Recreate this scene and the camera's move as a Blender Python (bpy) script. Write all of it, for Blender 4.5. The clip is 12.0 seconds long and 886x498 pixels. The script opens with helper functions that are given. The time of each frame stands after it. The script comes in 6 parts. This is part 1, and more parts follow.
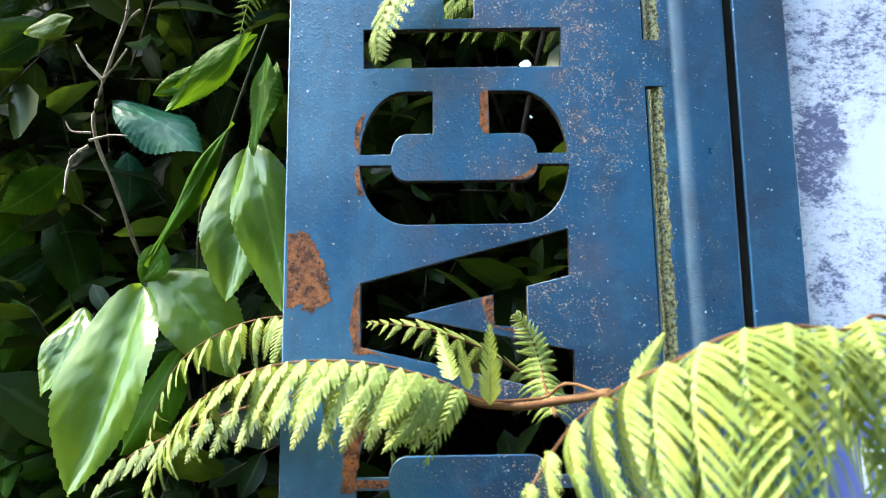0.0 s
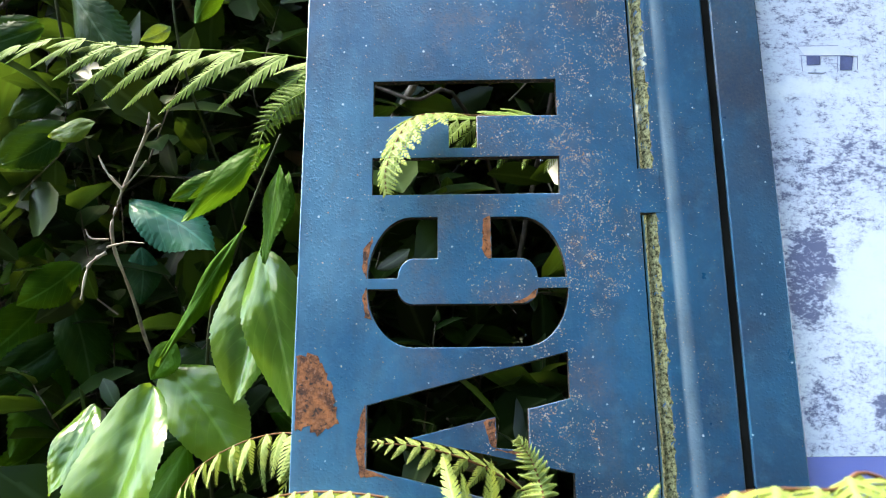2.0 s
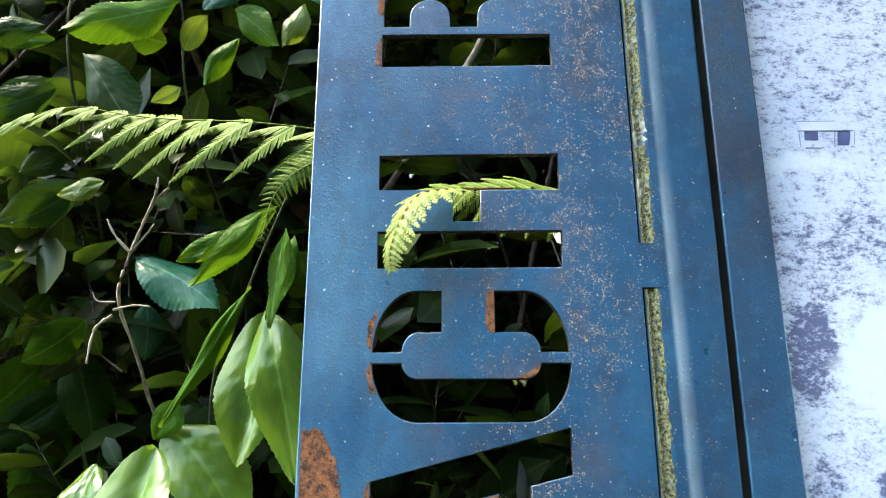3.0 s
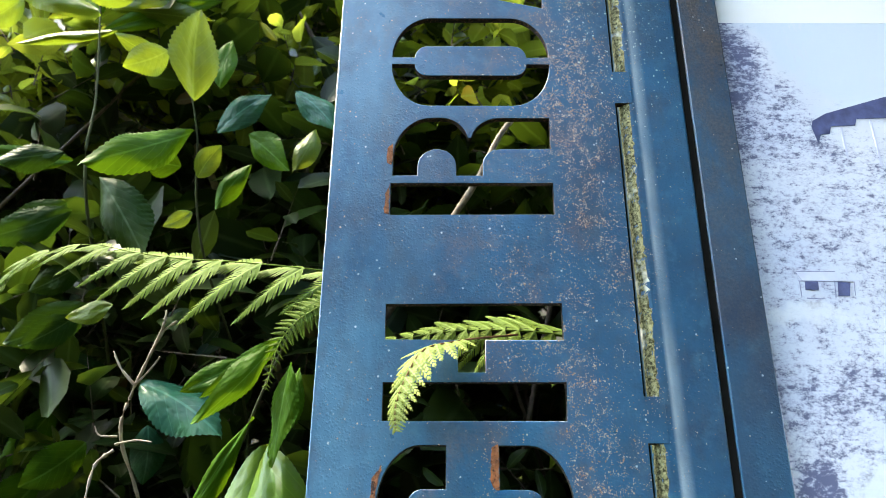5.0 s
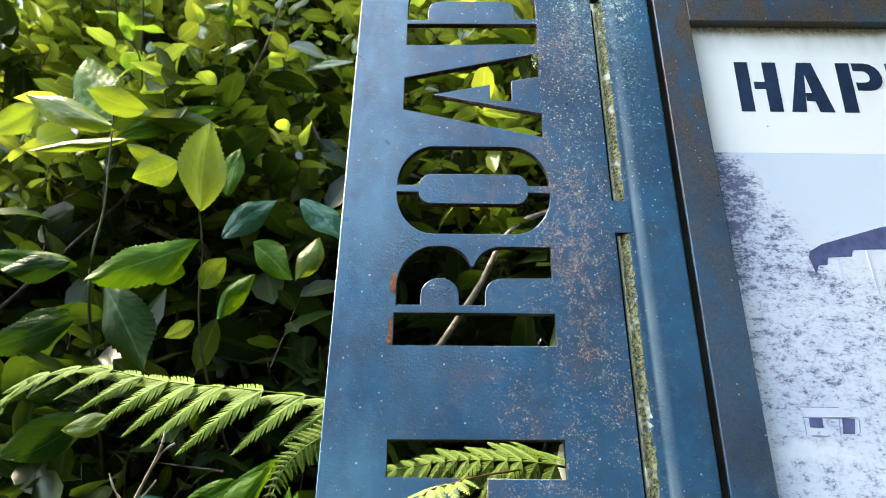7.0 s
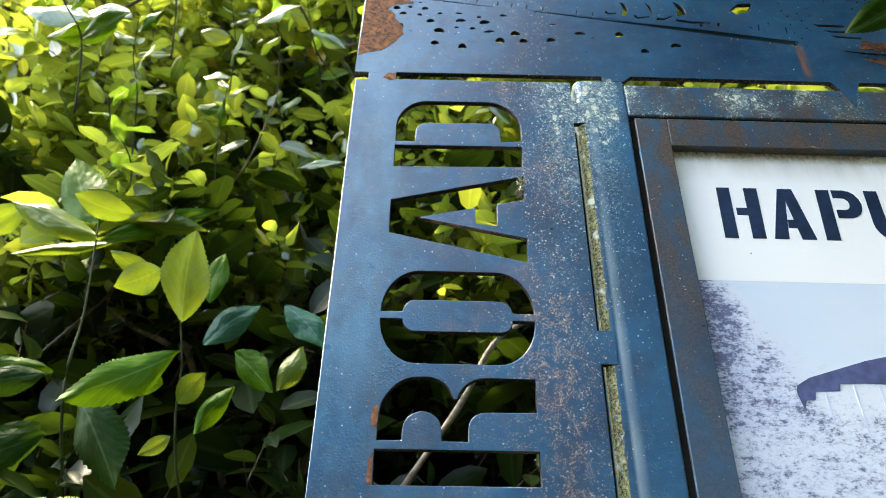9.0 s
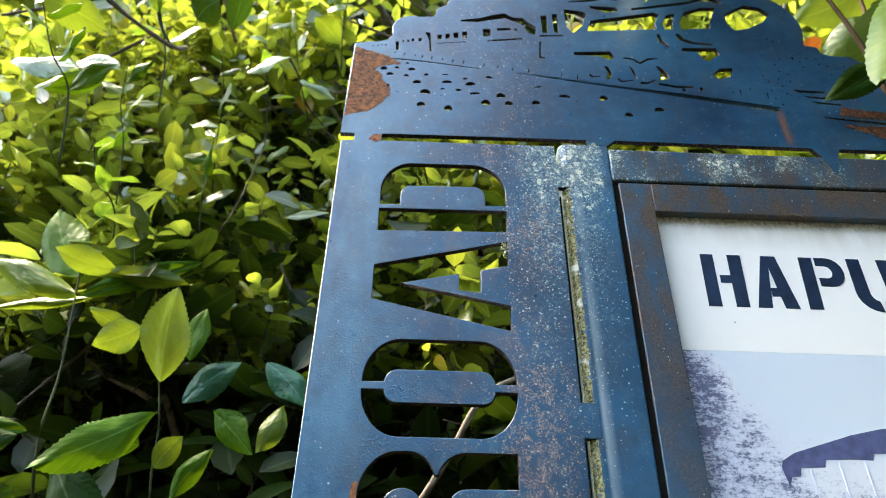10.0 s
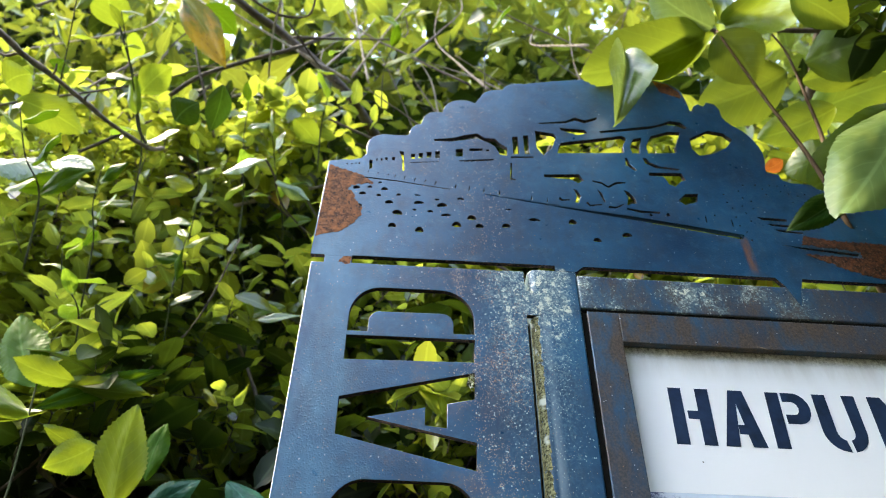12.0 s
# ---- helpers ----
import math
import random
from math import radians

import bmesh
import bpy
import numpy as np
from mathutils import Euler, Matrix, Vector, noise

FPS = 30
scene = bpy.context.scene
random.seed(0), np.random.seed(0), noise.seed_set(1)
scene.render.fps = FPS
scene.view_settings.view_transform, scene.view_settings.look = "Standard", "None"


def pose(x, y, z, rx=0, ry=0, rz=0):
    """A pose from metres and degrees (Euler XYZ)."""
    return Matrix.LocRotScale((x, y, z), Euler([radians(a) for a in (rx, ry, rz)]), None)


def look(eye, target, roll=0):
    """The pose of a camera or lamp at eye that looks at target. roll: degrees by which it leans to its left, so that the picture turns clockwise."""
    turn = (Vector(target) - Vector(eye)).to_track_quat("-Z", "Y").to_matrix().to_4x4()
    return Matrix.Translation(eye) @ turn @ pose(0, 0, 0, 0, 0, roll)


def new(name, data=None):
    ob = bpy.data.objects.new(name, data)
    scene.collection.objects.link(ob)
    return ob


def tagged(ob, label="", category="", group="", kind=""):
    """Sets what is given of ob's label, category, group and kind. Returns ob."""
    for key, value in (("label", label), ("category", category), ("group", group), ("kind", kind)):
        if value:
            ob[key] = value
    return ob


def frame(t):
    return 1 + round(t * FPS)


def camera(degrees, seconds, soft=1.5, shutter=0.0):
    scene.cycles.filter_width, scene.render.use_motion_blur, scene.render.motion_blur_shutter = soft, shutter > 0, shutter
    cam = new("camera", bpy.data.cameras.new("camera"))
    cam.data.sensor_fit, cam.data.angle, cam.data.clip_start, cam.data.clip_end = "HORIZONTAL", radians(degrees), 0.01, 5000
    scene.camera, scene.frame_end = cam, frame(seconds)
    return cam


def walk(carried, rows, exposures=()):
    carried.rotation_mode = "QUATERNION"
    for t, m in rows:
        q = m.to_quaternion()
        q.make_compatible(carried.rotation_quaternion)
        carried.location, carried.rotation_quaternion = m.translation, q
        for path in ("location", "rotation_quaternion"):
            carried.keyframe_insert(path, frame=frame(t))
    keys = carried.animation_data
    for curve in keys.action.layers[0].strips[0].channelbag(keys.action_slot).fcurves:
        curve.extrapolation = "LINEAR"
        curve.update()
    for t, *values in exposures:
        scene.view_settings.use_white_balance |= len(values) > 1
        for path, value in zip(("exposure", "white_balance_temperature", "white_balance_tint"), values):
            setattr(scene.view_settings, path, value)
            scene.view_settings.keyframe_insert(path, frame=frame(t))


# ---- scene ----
cam = camera(63.0, 12.0, soft=0.85)
cam.data.dof.use_dof = True
cam.data.dof.focus_distance, cam.data.dof.aperture_fstop = 0.60, 10.5
PATH = [
    (0, (-0.008, -0.444, 1.052), (0.009, 1.525, 1.4), -0.8),
    (0.5, (-0.008, -0.452, 1.062), (0.003, 1.51, 1.446), -0.9),
    (1, (-0.007, -0.458, 1.071), (-0.003, 1.497, 1.492), -0.8),
    (1.5, (-0.008, -0.466, 1.08), (-0.001, 1.481, 1.536), -0.8),
    (2, (-0.007, -0.471, 1.091), (-0.003, 1.466, 1.589), -0.5),
    (2.5, (-0.007, -0.477, 1.103), (-0.007, 1.449, 1.64), -0.4),
    (3, (-0.008, -0.484, 1.116), (-0.01, 1.427, 1.703), -0.2),
    (5, (-0.009, -0.507, 1.162), (-0.022, 1.33, 1.954), 0.4),
    (5.5, (-0.01, -0.512, 1.173), (-0.024, 1.303, 2.013), 0.6),
    (6, (-0.011, -0.518, 1.184), (-0.026, 1.275, 2.069), 0.7),
    (6.5, (-0.012, -0.525, 1.193), (-0.027, 1.248, 2.119), 0.8),
    (8.5, (-0.011, -0.546, 1.234), (-0.01, 1.124, 2.334), 1.2),
    (9, (-0.009, -0.551, 1.246), (0.006, 1.093, 2.385), 1.1),
    (9.5, (-0.008, -0.556, 1.257), (0.022, 1.059, 2.436), 1.1),
    (10, (-0.005, -0.565, 1.273), (0.039, 1.022, 2.49), 1.0),
    (10.5, (-0.002, -0.575, 1.288), (0.054, 0.98, 2.545), 1.0),
    (11, (-0.001, -0.586, 1.301), (0.07, 0.935, 2.598), 1.0),
    (11.5, (0.001, -0.595, 1.312), (0.084, 0.895, 2.644), 0.9),
    (12, (0.001, -0.6, 1.318), (0.1, 0.853, 2.688), 0.6),
]
walk(cam, [(t, look(eye, target, roll)) for t, eye, target, roll in PATH], exposures=((0.0, 4.04, 7100, 4), (3.0, 4.07, 7600, 3), (6.0, 3.96, 8000, 3), (9.0, 3.86, 8300, 4), (12.0, 3.66, 8000, 7)))

# ---- light ----
SUN_ELEVATION, SUN_AZIMUTH = 58.0, 92.0   # azimuth: degrees from straight ahead (+y) towards the left
world = bpy.data.worlds.new("sky")
scene.world = world
world.use_nodes = True
wnt = world.node_tree
wnt.nodes.clear()
sky = wnt.nodes.new("ShaderNodeTexSky")
sky.sky_type = "NISHITA"
sky.sun_disc = False
sky.sun_elevation = radians(SUN_ELEVATION)
sky.sun_rotation = radians(-SUN_AZIMUTH)
back = wnt.nodes.new("ShaderNodeBackground")
back.inputs["Strength"].default_value = 0.15
wout = wnt.nodes.new("ShaderNodeOutputWorld")
wnt.links.new(sky.outputs[0], back.inputs[0])
wnt.links.new(back.outputs[0], wout.inputs[0])

sun = new("sun", bpy.data.lights.new("sun", "SUN"))
sun.data.energy = 0.95
sun.data.angle = radians(6.0)
sun.data.color = (1.0, 0.94, 0.82)
se, sa = radians(SUN_ELEVATION), radians(SUN_AZIMUTH)
sun_from = Vector((-math.sin(sa) * math.cos(se), math.cos(sa) * math.cos(se), math.sin(se)))
sun.matrix_world = look(sun_from * 20, (0, 0, 0))


# ---- materials ----
def material(name):
    m = bpy.data.materials.new(name)
    m.use_nodes = True
    nt = m.node_tree
    nt.nodes.clear()
    out = nt.nodes.new("ShaderNodeOutputMaterial")
    return m, nt, out


def node(nt, kind, **inputs):
    """A node with inputs by name (underscores for spaces); a value, or another node's socket."""
    n = nt.nodes.new(kind)
    for key, value in inputs.items():
        sock = n.inputs[key.replace("_", " ")]
        if isinstance(value, bpy.types.NodeSocket):
            nt.links.new(value, sock)
        else:
            sock.default_value = value
    return n


def place(nt):
    return nt.nodes.new("ShaderNodeTexCoord").outputs["Object"]


def noise_of(nt, scale, detail=4.0, rough=0.55, vector=None, stretch=None):
    v = vector or place(nt)
    if stretch:
        mp = nt.nodes.new("ShaderNodeMapping")
        nt.links.new(v, mp.inputs[0])
        mp.inputs["Scale"].default_value = stretch
        v = mp.outputs[0]
    n = node(nt, "ShaderNodeTexNoise", Vector=v, Scale=scale, Detail=detail, Roughness=rough)
    return n.outputs[0]


def ramp(nt, value, lo, hi, a=0.0, b=1.0):
    n = node(nt, "ShaderNodeMapRange", Value=value, From_Min=lo, From_Max=hi, To_Min=a, To_Max=b)
    n.clamp = True
    return n.outputs[0]


def times(nt, a, b, op="MULTIPLY"):
    n = nt.nodes.new("ShaderNodeMath")
    n.operation = op
    n.use_clamp = op in ("MULTIPLY", "ADD")
    for i, v in enumerate((a, b)):
        if isinstance(v, bpy.types.NodeSocket):
            nt.links.new(v, n.inputs[i])
        else:
            n.inputs[i].default_value = v
    return n.outputs[0]


def calc(nt, a, op, b):
    """Arithmetic with no clamp."""
    n = nt.nodes.new("ShaderNodeMath")
    n.operation = op
    for i, v in enumerate((a, b)):
        if isinstance(v, bpy.types.NodeSocket):
            nt.links.new(v, n.inputs[i])
        else:
            n.inputs[i].default_value = v
    return n.outputs[0]


def mix(nt, fac, a, b):
    n = nt.nodes.new("ShaderNodeMix")
    n.data_type = "RGBA"
    for i, v in ((0, fac), (6, a), (7, b)):
        if isinstance(v, bpy.types.NodeSocket):
            nt.links.new(v, n.inputs[i])
        elif i:
            n.inputs[i].default_value = (*v, 1)
        else:
            n.inputs[i].default_value = v
    return n.outputs[2]


def split(nt, vector):
    n = nt.nodes.new("ShaderNodeSeparateXYZ")
    nt.links.new(vector, n.inputs[0])
    return n.outputs


def finish(nt, out, colour, rough, height=None, strength=0.3, distance=0.001, metallic=0.0, specular=0.5):
    p = nt.nodes.new("ShaderNodeBsdfPrincipled")
    for key, v in (("Base Color", colour), ("Roughness", rough), ("Metallic", metallic), ("Specular IOR Level", specular)):
        if isinstance(v, bpy.types.NodeSocket):
            nt.links.new(v, p.inputs[key])
        else:
            p.inputs[key].default_value = (*v, 1) if isinstance(v, tuple) else v
    if height is not None:
        b = node(nt, "ShaderNodeBump", Height=height, Strength=strength, Distance=distance)
        nt.links.new(b.outputs[0], p.inputs["Normal"])
    nt.links.new(p.outputs[0], out.inputs[0])
    return p


def band(nt, value, lo0, lo1, hi1, hi0):
    """1 between lo1 and hi1, fading to 0 at lo0 and hi0."""
    return times(nt, ramp(nt, value, lo0, lo1), ramp(nt, value, hi1, hi0, 1.0, 0.0))


def flecks(nt, v, scale, radius, share):
    """Scattered dots: one in some of the cells; share: the part of the cells that hold one."""
    vo = node(nt, "ShaderNodeTexVoronoi", Vector=v, Scale=scale)
    pick = split(nt, vo.outputs["Color"])[0]
    size = split(nt, vo.outputs["Color"])[1]
    here = times(nt, pick, share, "LESS_THAN")
    near = times(nt, vo.outputs["Distance"], times(nt, times(nt, size, radius), radius * 0.4, "ADD"), "LESS_THAN")
    return times(nt, here, near)


def painted_steel(name, lichen=0.5, rusty=0.25, brown=0.0, rail=False, drip=False):
    m, nt, out = material(name)
    v = place(nt)
    x, y, z = split(nt, v)
    cloud = noise_of(nt, 7.0, 5.0, 0.6, v)
    cloud2 = noise_of(nt, 34.0, 4.0, 0.6, v)
    base = mix(nt, ramp(nt, cloud, 0.32, 0.68), (0.003, 0.028, 0.072), (0.010, 0.094, 0.190))
    base = mix(nt, times(nt, ramp(nt, cloud2, 0.54, 0.74), 0.6), base, (0.008, 0.022, 0.056))
    mottle = noise_of(nt, 60.0, 5.0, 0.7, v)
    base = mix(nt, times(nt, ramp(nt, mottle, 0.52, 0.70), 0.35), base, (0.052, 0.155, 0.235))
    # paler along the free edge and beside the letters: sky sheen put into the colour
    edge_sheen = times(nt, band(nt, x, -0.115, -0.100, -0.075, -0.010), ramp(nt, noise_of(nt, 12.0, 5.0, 0.6, v, (1, 1, 0.5)), 0.36, 0.66))
    base = mix(nt, times(nt, edge_sheen, 0.55), base, (0.100, 0.255, 0.375))
    # paler strip down the post beside the slots
    base = mix(nt, times(nt, times(nt, band(nt, x, 0.1465, 0.1490, 0.1500, 0.1580), ramp(nt, z, 1.790, 1.795, 0.7, 0.0)), ramp(nt, noise_of(nt, 18.0, 4.0, 0.6, v, (1, 1, 0.4)), 0.36, 0.64, 0.1, 1.0)), base, (0.27, 0.35, 0.40))
    # brown rust bleeding through the paint, in vertical streaks
    streak = noise_of(nt, 30.0, 8.0, 0.72, v, (1.5, 1.5, 0.6))
    level = times(nt, ramp(nt, streak, 0.48 - 0.14 * brown, 0.80 - 0.16 * brown), 0.45 + 0.5 * brown)
    if brown:
        level = times(nt, level, ramp(nt, z, 1.20, 1.72, 0.12, 1.0))
    grit = noise_of(nt, 420.0, 4.0, 0.7, v)
    base = mix(nt, level, base, mix(nt, ramp(nt, grit, 0.40, 0.62), (0.040, 0.034, 0.032), (0.105, 0.076, 0.056)))
    # lilac-brown staining among the letters
    stain = times(nt, band(nt, x, -0.050, -0.010, 0.085, 0.110), times(nt, ramp(nt, noise_of(nt, 24.0, 6.0, 0.7, v, (1, 1, 0.8)), 0.50, 0.66), ramp(nt, grit, 0.36, 0.56, 0.2, 1.0)))
    base = mix(nt, times(nt, stain, 0.62 * rusty), base, (0.135, 0.088, 0.085))
    # rust specks, thickest along a band beside the lettering
    zone = times(nt, band(nt, x, 0.005, 0.075, 0.100, 0.150), ramp(nt, noise_of(nt, 15.0, 4.0, 0.65, v, (1, 1, 0.55)), 0.42, 0.62))
    share = times(nt, ramp(nt, zone, 0.0, 1.0, 0.012 * rusty, 0.62 * rusty), ramp(nt, noise_of(nt, 110.0, 4.0, 0.65, v), 0.42, 0.58))
    hue = mix(nt, ramp(nt, noise_of(nt, 300.0, 1.0, 0.5, v), 0.35, 0.65), (0.33, 0.14, 0.06), (0.60, 0.43, 0.31))
    base = mix(nt, times(nt, flecks(nt, v, 1500.0, 0.5, times(nt, share, 1.5)), 0.85), base, hue)
    base = mix(nt, times(nt, flecks(nt, v, 760.0, 0.42, times(nt, share, 0.7)), 0.85), base, hue)
    # pale lichen, gathering near the top of the upright
    high = times(nt, times(nt, ramp(nt, z, 1.44, 1.86), ramp(nt, z, 1.862, 1.868, 1.0, 0.0)), band(nt, x, 0.055, 0.11, 0.165, 0.205))
    if rail:
        high = times(nt, ramp(nt, noise_of(nt, 17.0, 3.0, 0.6, v), 0.40, 0.60), band(nt, x, 0.15, 0.19, 0.40, 0.52))
    else:
        high = times(nt, high, times(nt, times(nt, ramp(nt, z, 1.775, 1.825), ramp(nt, z, 1.862, 1.868, 1.0, 0.0)), times(nt, band(nt, x, 0.130, 0.145, 0.178, 0.188), 0.40)), "ADD")
    grown = times(nt, high, times(nt, noise_of(nt, 30.0, 4.0, 0.65, v), 0.55 if not rail else 0.62, "ADD"))
    film = times(nt, ramp(nt, noise_of(nt, 300.0, 3.0, 0.7, v), 0.46, 0.62), ramp(nt, grown, 0.25, 1.0))
    base = mix(nt, times(nt, film, lichen * 0.50), base, (0.24, 0.40, 0.42))
    soft = ramp(nt, times(nt, times(nt, noise_of(nt, 75.0, 6.0, 0.7, v), 0.72), times(nt, grown, 0.30), "ADD"), 0.56, 0.74)
    base = mix(nt, times(nt, times(nt, soft, ramp(nt, high, 0.02, 0.25)), 0.34 * min(1.0, lichen * 1.3)), base, (0.40, 0.50, 0.46))
    dots = times(nt, flecks(nt, v, 300.0, 0.5, times(nt, soft, 0.30)), flecks(nt, v, 640.0, 0.5, times(nt, times(nt, grown, 0.14), times(nt, soft, 0.4), "ADD")), "ADD")
    base = mix(nt, times(nt, times(nt, dots, ramp(nt, high, 0.02, 0.2)), min(1.0, lichen * 0.8)), base, (0.50, 0.58, 0.52))
    crusts = times(nt, flecks(nt, v, 130.0, 0.62, times(nt, ramp(nt, soft, 0.35, 0.8), times(nt, high, 0.75))), ramp(nt, noise_of(nt, 240.0, 4.0, 0.7, v), 0.40, 0.52))
    base = mix(nt, times(nt, crusts, min(1.0, lichen)), base, (0.66, 0.68, 0.56))
    if drip:
        # rust run below the end of the cut line, and bare sheen over the rail
        run = times(nt, times(nt, band(nt, x, 0.3990, 0.4030, 0.4085, 0.4130), band(nt, z, 1.868, 1.880, 1.926, 1.934)), ramp(nt, noise_of(nt, 90.0, 5.0, 0.7, v, (1.5, 1, 0.35)), 0.34, 0.60))
        base = mix(nt, times(nt, run, 0.8), base, (0.17, 0.075, 0.035))
    # white dust points
    base = mix(nt, times(nt, times(nt, flecks(nt, v, 210.0, 0.13, 0.03), flecks(nt, v, 430.0, 0.24, times(nt, ramp(nt, noise_of(nt, 26.0, 3.0, 0.6, v), 0.50, 0.68), 0.09)), "ADD"), 0.55), base, (0.62, 0.64, 0.66))
    bumps = []
    for scale, share in ((430.0, 0.55), (760.0, 0.45)):
        vo = node(nt, "ShaderNodeTexVoronoi", Vector=v, Scale=scale)
        vo.feature = "SMOOTH_F1"
        bumps.append(times(nt, ramp(nt, vo.outputs["Distance"], 0.10, 0.48, 1.0, 0.0), times(nt, split(nt, vo.outputs["Color"])[0], share, "LESS_THAN")))
    peel = times(nt, times(nt, bumps[0], 0.6), times(nt, bumps[1], 0.4), "ADD")
    height = times(nt, peel, ramp(nt, noise_of(nt, 9.0, 3.0, 0.5, v), 0.36, 0.62, 0.35, 1.0))
    rough = ramp(nt, cloud2, 0.3, 0.7, 0.27, 0.40)
    finish(nt, out, base, rough, height, 0.32, 0.0010, specular=0.52)
    return m


def rust_material(name="rust", low=(0.070, 0.030, 0.020), high=(0.33, 0.120, 0.045)):
    m, nt, out = material(name)
    v = place(nt)
    a = noise_of(nt, 105.0, 8.0, 0.78, v)
    b = noise_of(nt, 420.0, 3.0, 0.7, v)
    c = mix(nt, ramp(nt, a, 0.42, 0.60), low, high)
    c = mix(nt, ramp(nt, b, 0.55, 0.72), c, (0.24, 0.12, 0.085))
    c = mix(nt, ramp(nt, noise_of(nt, 230.0, 2.0, 0.6, v), 0.58, 0.66), c, (0.035, 0.022, 0.02))
    finish(nt, out, c, 0.85, times(nt, a, b, "ADD"), 0.8, 0.0012, specular=0.2)
    return m


def leaf_material(name, dark, light, through_colour, trans=0.4, rough=0.38, island=False, spots=0.0, gloss=0.5, bow=0.3):
    m, nt, out = material(name)
    rnd = nt.nodes.new("ShaderNodeNewGeometry").outputs["Random Per Island"] if island else nt.nodes.new("ShaderNodeObjectInfo").outputs["Random"]
    v = place(nt)
    cloud = noise_of(nt, 25.0 if island else 2.6, 3.0, 0.6, v)
    c = mix(nt, times(nt, rnd, 1.9, "POWER") if island else rnd, dark, light)
    if island:
        # a few leaves tinted by painted-in sky reflection, a few turned rusty
        c = mix(nt, times(nt, ramp(nt, rnd, 0.520, 0.522), ramp(nt, rnd, 0.565, 0.567, 1.0, 0.0)), c, tuple(min(1, k) for k in (0.25 * light[0], 0.55 * light[1], 0.45 * light[1])))
        c = mix(nt, ramp(nt, rnd, 0.984, 0.986), c, (1.2 * light[1], 0.37 * light[1], 0.05 * light[1]))
    c = mix(nt, times(nt, ramp(nt, cloud, 0.35, 0.75), 0.5), c, tuple(0.55 * k for k in dark))
    if not island:
        # side veins, fine and slightly pale, and a lighter midrib
        x, y, z = split(nt, v)
        y = times(nt, y, times(nt, times(nt, x, times(nt, 1.0, x, "SUBTRACT")), bow), "SUBTRACT")
        ay = times(nt, y, 0.0, "ABSOLUTE")
        wave = calc(nt, calc(nt, x, "SUBTRACT", calc(nt, ay, "MULTIPLY", 0.75)), "MULTIPLY", 46.0)
        wave = calc(nt, wave, "ADD", calc(nt, noise_of(nt, 2.5, 2.0, 0.5, v), "MULTIPLY", 3.0))
        vein = ramp(nt, times(nt, wave, 0.0, "SINE"), 0.90, 1.0)
        c = mix(nt, times(nt, vein, 0.26), c, tuple(min(1, 1.7 * k + 0.02) for k in light))
        c = mix(nt, ramp(nt, ay, 0.012, 0.028, 0.55, 0.0), c, tuple(min(1, 1.6 * k + 0.04) for k in light))
        patch = noise_of(nt, 1.7, 3.0, 0.55, v)
        c = mix(nt, times(nt, ramp(nt, patch, 0.50, 0.68), 0.55), c, (min(1, 1.55 * light[0] + 0.01), 1.25 * light[1], 0.7 * light[2]))
        quilt = ramp(nt, times(nt, wave, 0.0, "SINE"), -1.0, 1.0)
        height = calc(nt, calc(nt, noise_of(nt, 4.0, 2.0, 0.5, v), "MULTIPLY", 0.9), "SUBTRACT", calc(nt, quilt, "MULTIPLY", 0.045))
    else:
        rib = nt.nodes.new("ShaderNodeAttribute")
        rib.attribute_name = "rib"
        along, across, third = split(nt, rib.outputs["Vector"])
        vein = ramp(nt, times(nt, times(nt, times(nt, along, times(nt, across, 0.45), "SUBTRACT"), 42.0), 0.0, "SINE"), 0.6, 1.0)
        c = mix(nt, times(nt, vein, 0.22), c, tuple(min(1, 1.5 * k + 0.02) for k in light))
        c = mix(nt, ramp(nt, across, 0.05, 0.16, 0.5, 0.0), c, tuple(min(1, 1.6 * k + 0.03) for k in light))
        height = times(nt, noise_of(nt, 60.0, 2.0, 0.5, v), times(nt, vein, 0.5), "SUBTRACT")
    if spots:
        turned = ramp(nt, times(nt, noise_of(nt, 2.2, 3.0, 0.6, v), times(nt, split(nt, v)[0], 0.35), "ADD"), 0.60, 0.78)
        c = mix(nt, times(nt, turned, spots), c, (0.46, 0.22, 0.012))
        s = ramp(nt, noise_of(nt, 9.0, 3.0, 0.7, v), 0.62, 0.67)
        c = mix(nt, times(nt, s, spots), c, (0.22, 0.07, 0.015))
    p = nt.nodes.new("ShaderNodeBsdfPrincipled")
    nt.links.new(c, p.inputs["Base Color"])
    p.inputs["Roughness"].default_value = rough
    p.inputs["Specular IOR Level"].default_value = gloss
    b = node(nt, "ShaderNodeBump", Height=height, Strength=0.22 if not island else 0.12, Distance=0.02 if not island else 0.002)
    nt.links.new(b.outputs[0], p.inputs["Normal"])
    t = nt.nodes.new("ShaderNodeBsdfTranslucent")
    tc = mix(nt, rnd, tuple(0.6 * k for k in through_colour), through_colour)
    nt.links.new(tc, t.inputs[0])
    ms = nt.nodes.new("ShaderNodeMixShader")
    ms.inputs[0].default_value = trans
    nt.links.new(p.outputs[0], ms.inputs[1])
    nt.links.new(t.outputs[0], ms.inputs[2])
    nt.links.new(ms.outputs[0], out.inputs[0])
    return m


def bark_material(name, a, b):
    m, nt, out = material(name)
    v = place(nt)
    n1 = noise_of(nt, 90.0, 4.0, 0.65, v)
    c = mix(nt, ramp(nt, n1, 0.35, 0.68), a, b)
    finish(nt, out, c, 0.8, noise_of(nt, 300.0, 3.0, 0.6, v), 0.6, 0.001, specular=0.25)
    return m


